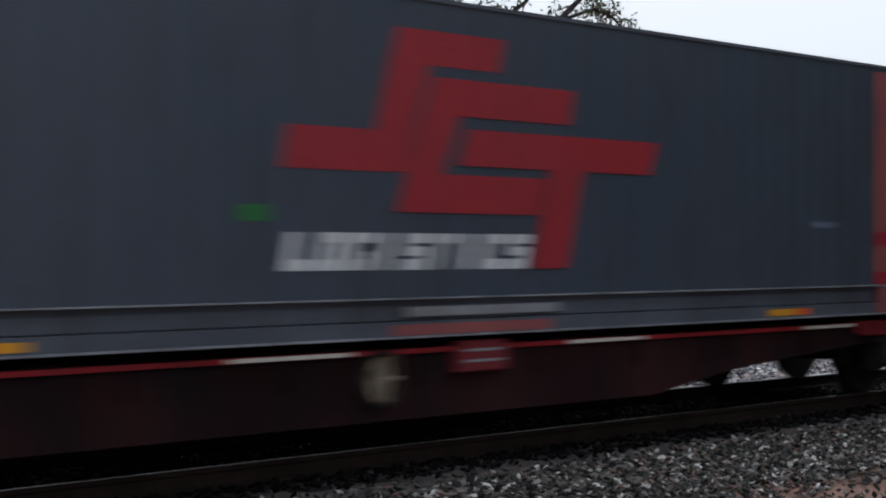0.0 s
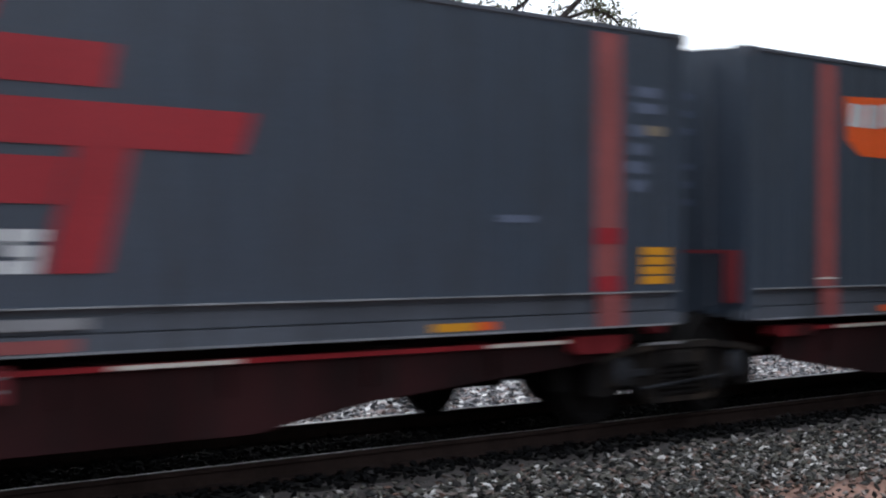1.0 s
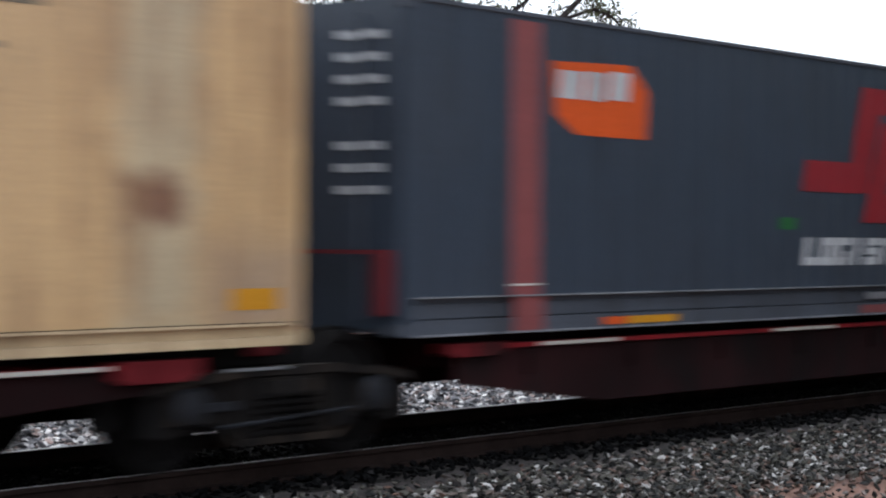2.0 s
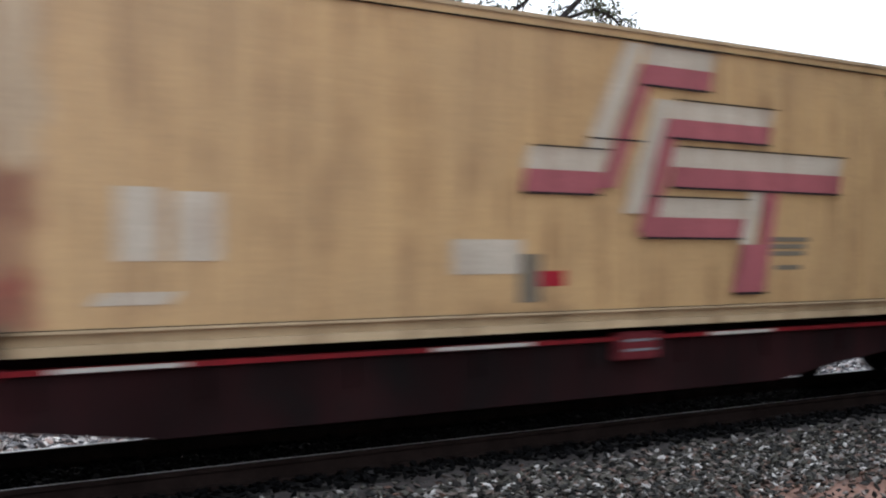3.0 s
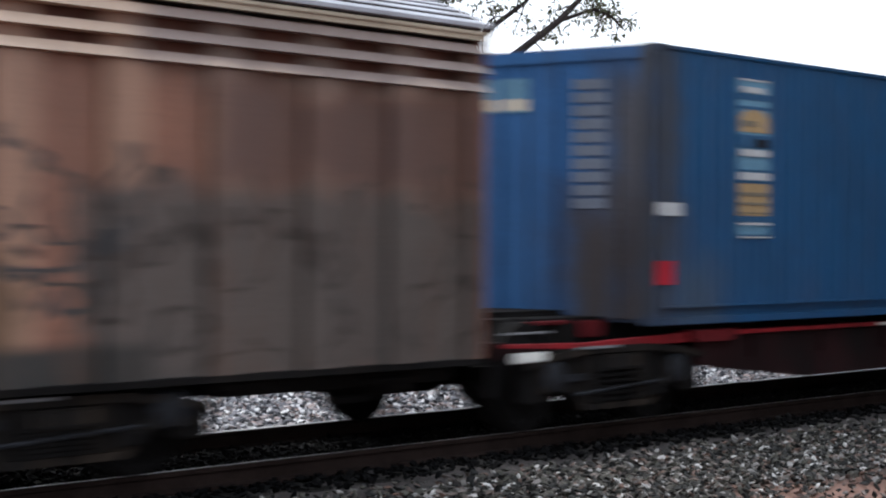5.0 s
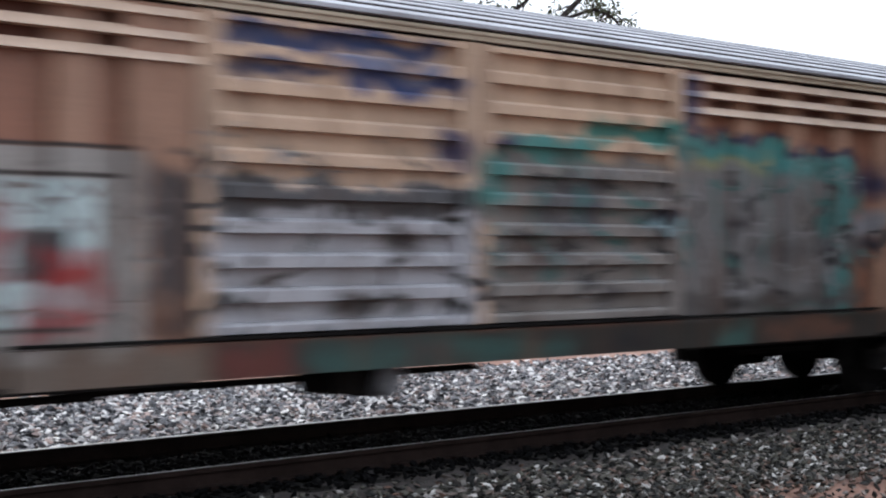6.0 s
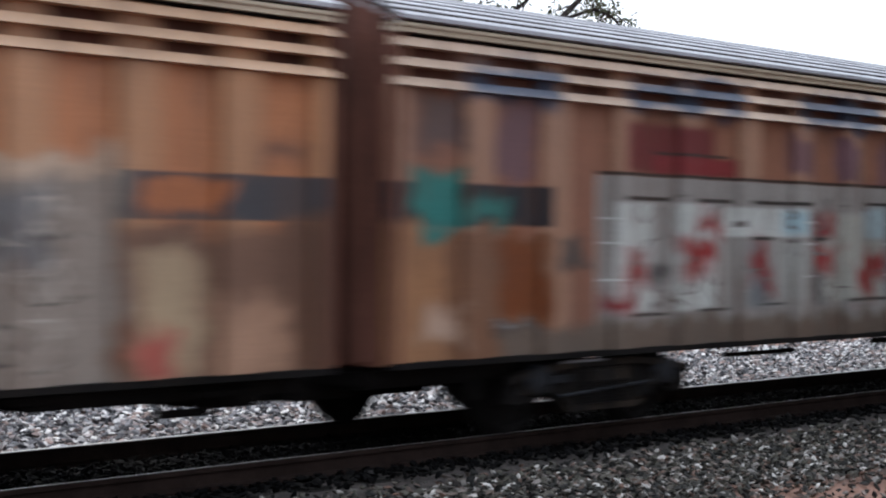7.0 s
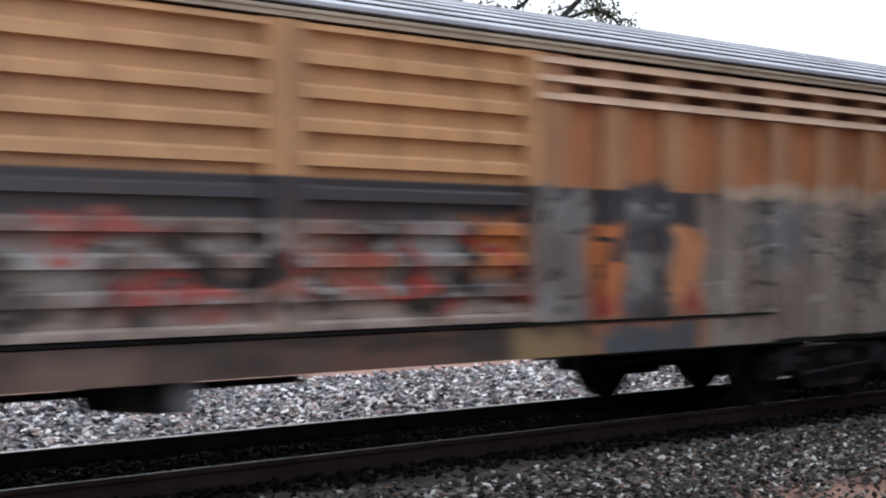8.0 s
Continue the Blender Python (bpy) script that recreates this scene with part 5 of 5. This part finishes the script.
V1_DOOR += [
    (-59.6 - F1, -59.2 - F1, 1.4, 1.6, srgb(80, 74, 76), 0.08, True), (-60.2 - F1, -59.7 - F1, 1.02, 1.16, srgb(74, 72, 74), 0.08, True),
    (-58.0 - F1, -57.4 - F1, 1.3, 1.55, srgb(86, 80, 80), 0.1, True), (-57.0 - F1, -56.6 - F1, 1.05, 1.2, srgb(84, 82, 84), 0.08, True),
    (-57.9 - F1, -57.3 - F1, 1.65, 1.95, srgb(98, 98, 102), 0.1, True),
    (-61.6 - F1, -50.0 - F1, 0.5, 0.86, srgb(66, 68, 66), 0.1, True),
]
F2 = -71.98
V2_ZONES = [
    (-96 - F2, -71 - F2, 1.64, 1.94, srgb(66, 66, 72), 0.015, False),
    (-74.1 - F2, -71.9 - F2, 0.5, 1.62, srgb(124, 90, 72), 0.1, True), (-72.5 - F2, -71.9 - F2, 0.5, 1.6, srgb(104, 72, 56), 0.12, True),
    (-72.71 - F2, -72.22 - F2, 2.0, 2.12, srgb(118, 84, 70), 0.1, True),
    (-73.76 - F2, -73.01 - F2, 1.70, 1.88, srgb(184, 112, 70), 0.05, True),
    (-78.61 - F2, -73.91 - F2, 0.5, 1.97, srgb(150, 138, 128), 0.06, True),
    (-78.36 - F2, -73.96 - F2, 1.9, 2.03, srgb(196, 170, 148), 0.05, True),
    (-77.66 - F2, -76.66 - F2, 1.35, 1.85, srgb(126, 126, 128), 0.12, True),
    (-75.96 - F2, -75.36 - F2, 1.1, 1.75, srgb(118, 112, 106), 0.12, True),
    (-74.96 - F2, -74.46 - F2, 1.3, 1.8, srgb(120, 120, 122), 0.1, True),
    (-77.96 - F2, -77.16 - F2, 0.7, 0.95, srgb(132, 116, 104), 0.12, True),
]
V2_ZONES += [
    (-76.76 - F2, -76.46 - F2, 1.55, 1.6, srgb(70, 66, 64), 0.03, True), (-75.76 - F2, -75.36 - F2, 1.36, 1.4, srgb(66, 62, 60), 0.03, True),
    (-75.66 - F2, -75.26 - F2, 1.0, 1.03, srgb(72, 66, 62), 0.03, True), (-77.96 - F2, -77.46 - F2, 1.83, 1.87, srgb(84, 76, 70), 0.03, True),
    (-73.74 - F2, -73.16 - F2, 0.6, 1.42, srgb(192, 166, 134), 0.08, True),
    (-73.76 - F2, -73.36 - F2, 0.62, 0.95, srgb(186, 92, 80), 0.08, True),
    (-73.06 - F2, -72.36 - F2, 0.6, 1.1, srgb(196, 152, 124), 0.14, True),
    (-79.86 - F2, -79.16 - F2, 0.9, 2.03, srgb(84, 86, 92), 0.05, True),
    (-79.81 - F2, -79.21 - F2, 1.72, 1.84, srgb(136, 138, 140), 0.05, True),
]
V2_ZONES += [
    (-79.76 - F2, -79.26 - F2, 1.05, 1.45, srgb(140, 138, 136), 0.06, True),
    (-80.31 - F2, -79.86 - F2, 0.95, 1.62, srgb(206, 124, 74), 0.06, True),
    (-79.16 - F2, -78.56 - F2, 0.95, 1.62, srgb(216, 148, 104), 0.06, True),
    (-80.26 - F2, -79.96 - F2, 0.92, 1.1, srgb(166, 58, 66), 0.1, True), (-78.96 - F2, -78.61 - F2, 0.92, 1.08, srgb(160, 54, 62), 0.1, True),
    (-81.26 - F2, -80.31 - F2, 0.9, 1.92, srgb(140, 138, 136), 0.07, True),
    (-81.06 - F2, -80.56 - F2, 1.2, 1.6, srgb(118, 108, 104), 0.1, True),
    (-96 - F2, -80.36 - F2, 0.5, 0.87, srgb(92, 74, 66), 0.03, False), (-96 - F2, -80.4 - F2, 0.77, 0.88, srgb(58, 48, 45), 0.05, True), (-86.1 - F2, -85.2 - F2, 0.6, 0.8, srgb(120, 98, 88), 0.12, True), (-84.6 - F2, -84.0 - F2, 0.58, 0.74, srgb(56, 48, 46), 0.1, True), (-83.4 - F2, -82.4 - F2, 0.6, 0.72, srgb(118, 80, 68), 0.1, True), (-82.0 - F2, -81.2 - F2, 0.62, 0.8, srgb(60, 54, 54), 0.1, True),
]
V2_ZONES += [
    (-80.26 - F2, -78.76 - F2, 0.5, 0.84, srgb(86, 94, 102), 0.08, True),
    (-81.36 - F2, -80.36 - F2, 0.5, 0.84, srgb(150, 126, 92), 0.1, True),
]
V2_DOOR = [
    (-96 - F2, -81 - F2, 0.5, 1.94, srgb(132, 114, 106), 0.03, False),
    (-96 - F2, -81 - F2, 1.66, 1.94, srgb(62, 62, 68), 0.015, False),
    (-86.05 - F2, -84.85 - F2, 1.55, 1.64, srgb(178, 72, 58), 0.06, True), (-85.55 - F2, -84.35 - F2, 1.15, 1.26, srgb(188, 66, 60), 0.08, True),
    (-86.25 - F2, -85.55 - F2, 1.2, 1.5, srgb(168, 166, 162), 0.1, True), (-85.05 - F2, -84.55 - F2, 1.4, 1.62, srgb(72, 60, 58), 0.1, True),
    (-83.65 - F2, -82.85 - F2, 1.25, 1.6, srgb(164, 92, 70), 0.12, True), (-83.35 - F2, -82.65 - F2, 1.45, 1.66, srgb(66, 56, 54), 0.08, True),
]
V2_DOOR += [
    (-82.65 - F2, -81.95 - F2, 1.4, 1.62, srgb(160, 158, 158), 0.1, True), (-81.95 - F2, -81.25 - F2, 1.3, 1.66, srgb(206, 124, 66), 0.1, True),
    (-82.65 - F2, -81.65 - F2, 1.1, 1.28, srgb(84, 82, 84), 0.12, True), (-81.55 - F2, -81.15 - F2, 1.05, 1.25, srgb(110, 62, 54), 0.1, True),
    (-84.05 - F2, -83.05 - F2, 1.1, 1.3, srgb(180, 112, 96), 0.12, True),
    (-96 - F2, -81.05 - F2, 0.9, 1.06, srgb(176, 158, 146), 0.04, True),
]


def van_materials(tag, body, rib, slat, end, zones, door_zones, door_body, scrawl):
    rust = srgb(96, 66, 50)
    return (surface("van_wall_" + tag, body, 0.4, spec=0.5, vary=0.22, dirt=rust, streak=0.55, zones=zones, scrawl=scrawl),
            surface("van_rib_" + tag, rib, 0.4, spec=0.5, vary=0.22, dirt=rust, streak=0.5, zones=zones, scrawl=scrawl),
            surface("van_slat_" + tag, slat, 0.38, spec=0.6, vary=0.2, dirt=rust, streak=0.4, zones=[z for z in zones if z[2] > 2.4]),
            surface("van_door_" + tag, door_body, 0.38, spec=0.6, vary=0.22, dirt=rust, streak=0.5, zones=door_zones, scrawl=scrawl),
            surface("van_end_" + tag, end, 0.7, vary=0.35, dirt=srgb(52, 42, 38), streak=0.6))


# ---- tree ----
def tree():
    root = thing("gum_tree", "tall gum tree with dark bark and sparse drooping olive foliage", "tree", at=(33.0, 16.0, -0.2))
    rng = random.Random(11)
    bm = bmesh.new()
    pts = [Vector((0, 0.3, 0)), Vector((0.15, 0.2, 2.0)), Vector((-0.1, 0.3, 4.0)), Vector((0.1, 0.2, 6.4)), Vector((-0.2, 0.3, 8.6))]
    for i in range(4):
        tube(bm, pts[i], pts[i + 1], 0.40 - 0.07 * i, 0.33 - 0.07 * i, 10)
    part("trunk", bm, BARK, root)
    dense, sparse = [], []

    def branch(path, r0, r1, twigs, reach, out, droop):
        """One limb along a path, with forking twigs; leaf places go to out."""
        bm = bmesh.new()
        n = len(path) - 1
        for i in range(n):
            tube(bm, path[i], path[i + 1], r0 + (r1 - r0) * i / n, r0 + (r1 - r0) * (i + 1) / n, 7)
        for _ in range(twigs):
            k = rng.uniform(0.3, 1.0) * n
            i = min(n - 1, int(k))
            p = path[i].lerp(path[i + 1], k - i)
            d = Vector((rng.uniform(-1, 1), rng.uniform(-0.8, 0.8), rng.uniform(-0.6, 0.9))).normalized()
            rad = 0.022
            for step in range(5):
                q = p + d * reach / 5
                tube(bm, p, q, rad, rad * 0.75, 5)
                p, rad = q, rad * 0.75
                d = (d + Vector((rng.uniform(-0.5, 0.5), rng.uniform(-0.4, 0.4), rng.uniform(-0.45, 0.35) - droop))).normalized()
                if step > 1:
                    out.append(p.copy())
        part("limb", bm, BARK, root)

    P = Vector
    branch([P((0, 0.3, 4.0)), P((2.4, 0.1, 5.5)), P((4.35, 0, 6.6)), P((5.5, 0, 7.4)), P((6.4, 0.1, 8.6))], 0.11, 0.04, 16, 0.9, sparse, 0.12)
    branch([P((0, 0.3, 5.0)), P((1.8, 0.0, 6.2)), P((3.0, -0.1, 6.9)), P((3.6, 0, 7.6))], 0.075, 0.03, 14, 0.8, sparse, 0.1)
    branch([P((4.35, 0, 6.6)), P((5.4, -0.2, 6.95)), P((6.1, -0.2, 6.85)), P((6.6, -0.2, 6.6))], 0.05, 0.02, 14, 0.5, sparse, 0.15)
    for a, lift in ((-2.8, 1.6), (-1.6, 2.6), (0.6, 2.8), (-4.2, 1.0), (1.5, 2.2), (-0.6, 3.6)):
        branch([P((0, 0.3, 5.2)), P((a * 0.4, rng.uniform(-0.5, 0.8), 5.6 + lift * 0.5)), P((a * 0.8, rng.uniform(-0.8, 1.0), 5.9 + lift)), P((a, rng.uniform(-0.8, 1.0), 6.4 + lift))], 0.12, 0.05, 16, 1.2, dense, 0.05)

    def leaves(places, count, spread, floor, label):
        verts, faces = [], []
        for t in places:
            for _ in range(count):
                c = t + Vector((rng.gauss(0, spread), rng.gauss(0, spread), rng.gauss(0, spread * 0.8)))
                if c.z < floor:
                    continue
                d = Vector((rng.uniform(-1, 1), rng.uniform(-1, 1), rng.uniform(-1.4, 0.3))).normalized()
                s = d.orthogonal().normalized()
                s.rotate(Matrix.Rotation(rng.uniform(0, 6.28), 3, d))
                ln, wd = rng.uniform(0.10, 0.18), rng.uniform(0.02, 0.036)
                i = len(verts)
                verts.extend((tuple(c), tuple(c + d * ln * 0.5 + s * wd), tuple(c + d * ln), tuple(c + d * ln * 0.5 - s * wd)))
                faces.append((i, i + 1, i + 2, i + 3))
        me = bpy.data.meshes.new("crown")
        me.from_pydata(verts, [], faces)
        me.materials.append(LEAF)
        ob = new("crown", me)
        ob.parent = root
        tagged(ob, label)

    leaves(dense, 42, 0.42, 6.3, "dense olive-green crown")
    leaves(sparse, 9, 0.11, 6.2, "sparse drooping leaves at the limb ends")
    return root


def shade_trees(name, label, count, xs, ys, heights, leaf_size, seed):
    """An unseen stand of gum trees and bushes, added on the near side of the line to dim light and reflections on the
    train, clear of the view along it.
    """
    rng = random.Random(seed)
    verts, faces = [], []
    for _ in range(count):
        x, y = rng.uniform(*xs), rng.uniform(*ys)
        tall = rng.uniform(*heights)
        for i in range(6):
            a, b = 6.283 * i / 6, 6.283 * (i + 1) / 6
            k = len(verts)
            for ang, r, z in ((a, 0.02 * tall, -0.5), (b, 0.02 * tall, -0.5), (b, 0.006 * tall, tall * 0.8), (a, 0.006 * tall, tall * 0.8)):
                verts.append((x + r * math.cos(ang), y + r * math.sin(ang), z))
            faces.append((k, k + 1, k + 2, k + 3))
        for clump in range(rng.randint(10, 15)):
            h = rng.uniform(0.12, 1.0)
            spread = tall * 0.2 * (1.1 - 0.6 * h)
            c = Vector((x + rng.gauss(0, spread), y + rng.gauss(0, spread), tall * h))
            for leaf in range(44):
                p = c + Vector((rng.gauss(0, 0.055 * tall), rng.gauss(0, 0.055 * tall), rng.gauss(0, 0.045 * tall)))
                if p.y > -3.2 or p.y > -11.2 + 0.44 * p.x:
                    continue
                d = Vector((rng.uniform(-1, 1), rng.uniform(-1, 1), rng.uniform(-1, 0.4))).normalized()
                q = d.orthogonal().normalized()
                q.rotate(Matrix.Rotation(rng.uniform(0, 6.28), 3, d))
                k = len(verts)
                for v in (p, p + (d * 0.45 + q * 0.28) * leaf_size, p + d * leaf_size, p + (d * 0.45 - q * 0.28) * leaf_size):
                    verts.append(tuple(v))
                faces.append((k, k + 1, k + 2, k + 3))
    me = bpy.data.meshes.new(name)
    me.from_pydata(verts, [], faces)
    me.materials.append(LEAF)
    return tagged(new(name, me), label, "woods", kind="stuff")


# ---- the place ----
ground()
# both stands are unseen additions that dim the train's right side and reflections
shade_trees("shade_scrub", "unseen young gum trees and bushes, added close by to dim the train's side", 74, (20.5, 56), (-15, -4.5), (5.5, 9.5), 0.45, 77)
shade_trees("shade_trees", "unseen far stand of gum trees, added to darken reflections on the train", 70, (60, 210), (-85, -30), (11, 19), 0.8, 78)
track()


def near_bed(x, y, rng):
    if y > -2.2 and rng.random() < (y + 2.2) / 0.6:
        return False
    edge = -3.02 + 0.17 * (x - 13.0) + 0.5 * noise.noise((x * 0.9, y * 0.9, 3))
    return y > edge or rng.random() < max(0.16, 0.5 - (edge - y) * 1.2)


stones("ballast", 5.5, 27, -4.8, -1.22, 62000, 0.034, 1, "crushed stone ballast beside the near rail, toned dark for the train's shade", near_bed, NEAR_SHADE_STONE)
stones("ballast", 6.5, 27, -2.0, 0.98, 22000, 0.036, 2, "ballast between and along the rails, coloured black for the shade under the train", lambda x, y, rng: abs(abs(y) - GAUGE / 2) > 0.07 and (y > -1.05 or rng.random() < (y + 1.6) / 0.75), DEEP_SHADE_STONE)
stones("ballast", 8.5, 44, 1.02, 6.3, 58000, 0.046, 3, "pale grey crushed stone ballast beyond the track", lambda x, y, rng: y < 5.5 or rng.random() < (6.3 - y) * 0.9, STONE)
tree()

# ---- the train ----
platform(16.6, -11.6, True)
platform(0.0, -11.6, False)
platform(-16.65, -11.6, False)
platform(-33.25, -10.3, True, True)
slate_container(16.6)
slate_container(0.0)
ochre_container()
blue_container()
for at in (19.95, 3.35, -13.4, -29.95, -44.75):
    bogie(at, "grimy cast-steel four-wheel bogie under the container wagons", at < -20)
M1 = van_materials("rose", srgb(152, 104, 84), srgb(172, 132, 110), srgb(212, 182, 158), srgb(128, 86, 74), V1_ZONES, V1_DOOR, srgb(218, 186, 160),
                   ((-21.7, -15.0, 0.9, 1.95, srgb(120, 114, 112), 1.6, 0.014), (-15.0, -3.5, 0.95, 2.15, srgb(58, 58, 60), 1.5, 0.03), (-14.8, -5.6, 1.0, 2.3, srgb(148, 148, 150), 2.1, 0.014), (-11.8, -5.6, 1.2, 2.4, srgb(74, 118, 116), 1.1, 0.02), (-4.5, 0.0, 0.7, 2.0, srgb(64, 56, 52), 1.6, 0.03)))
M2 = van_materials("tan", srgb(190, 124, 84), srgb(188, 138, 102), srgb(206, 164, 128), srgb(112, 72, 60), V2_ZONES, V2_DOOR, srgb(222, 168, 118),
                   ((-6.6, -2.2, 0.7, 1.9, srgb(84, 78, 74), 1.7, 0.025), (-6.6, -2.2, 0.7, 1.9, srgb(178, 170, 160), 2.3, 0.018), (-9.4, -6.7, 0.9, 1.9, srgb(60, 58, 60), 1.8, 0.025), (-24.0, -9.2, 0.95, 1.66, srgb(46, 40, 40), 1.0, 0.06), (-24.0, -9.2, 1.0, 1.64, srgb(160, 154, 150), 1.9, 0.022), (-24.0, -9.2, 1.0, 1.6, srgb(176, 64, 56), 1.15, 0.03)))
van(F1, M1, "faded brown louvred bogie van covered in grey, red and teal graffiti", 24.64, (-50.7, -68.55))
van(F2, M2, "tan louvred bogie van with a black band and grey graffiti", 24.5, (-76.1,))


def motions():
    for ob in RUNNERS:
        x = ob.location.x
        walk(ob, [(t, pose(x + V * t + d, 0, 0)) for t, d in ((0.0, 0.0), (0.5, -0.09), (1.0, 0.0), (2.5, 0.0), (4.5, 0.0), (6.0, 0.0), (7.0, 0.0), (7.5, -0.27), (SECONDS, -0.36))])
    step = math.degrees(V / WR) / FPS
    for axle, x in SPINNERS:
        walk(axle, [(i / FPS, pose(x, 0, AXLE, 0, i * step, 0)) for i in range(int(SECONDS * FPS) + 1)])


motions()
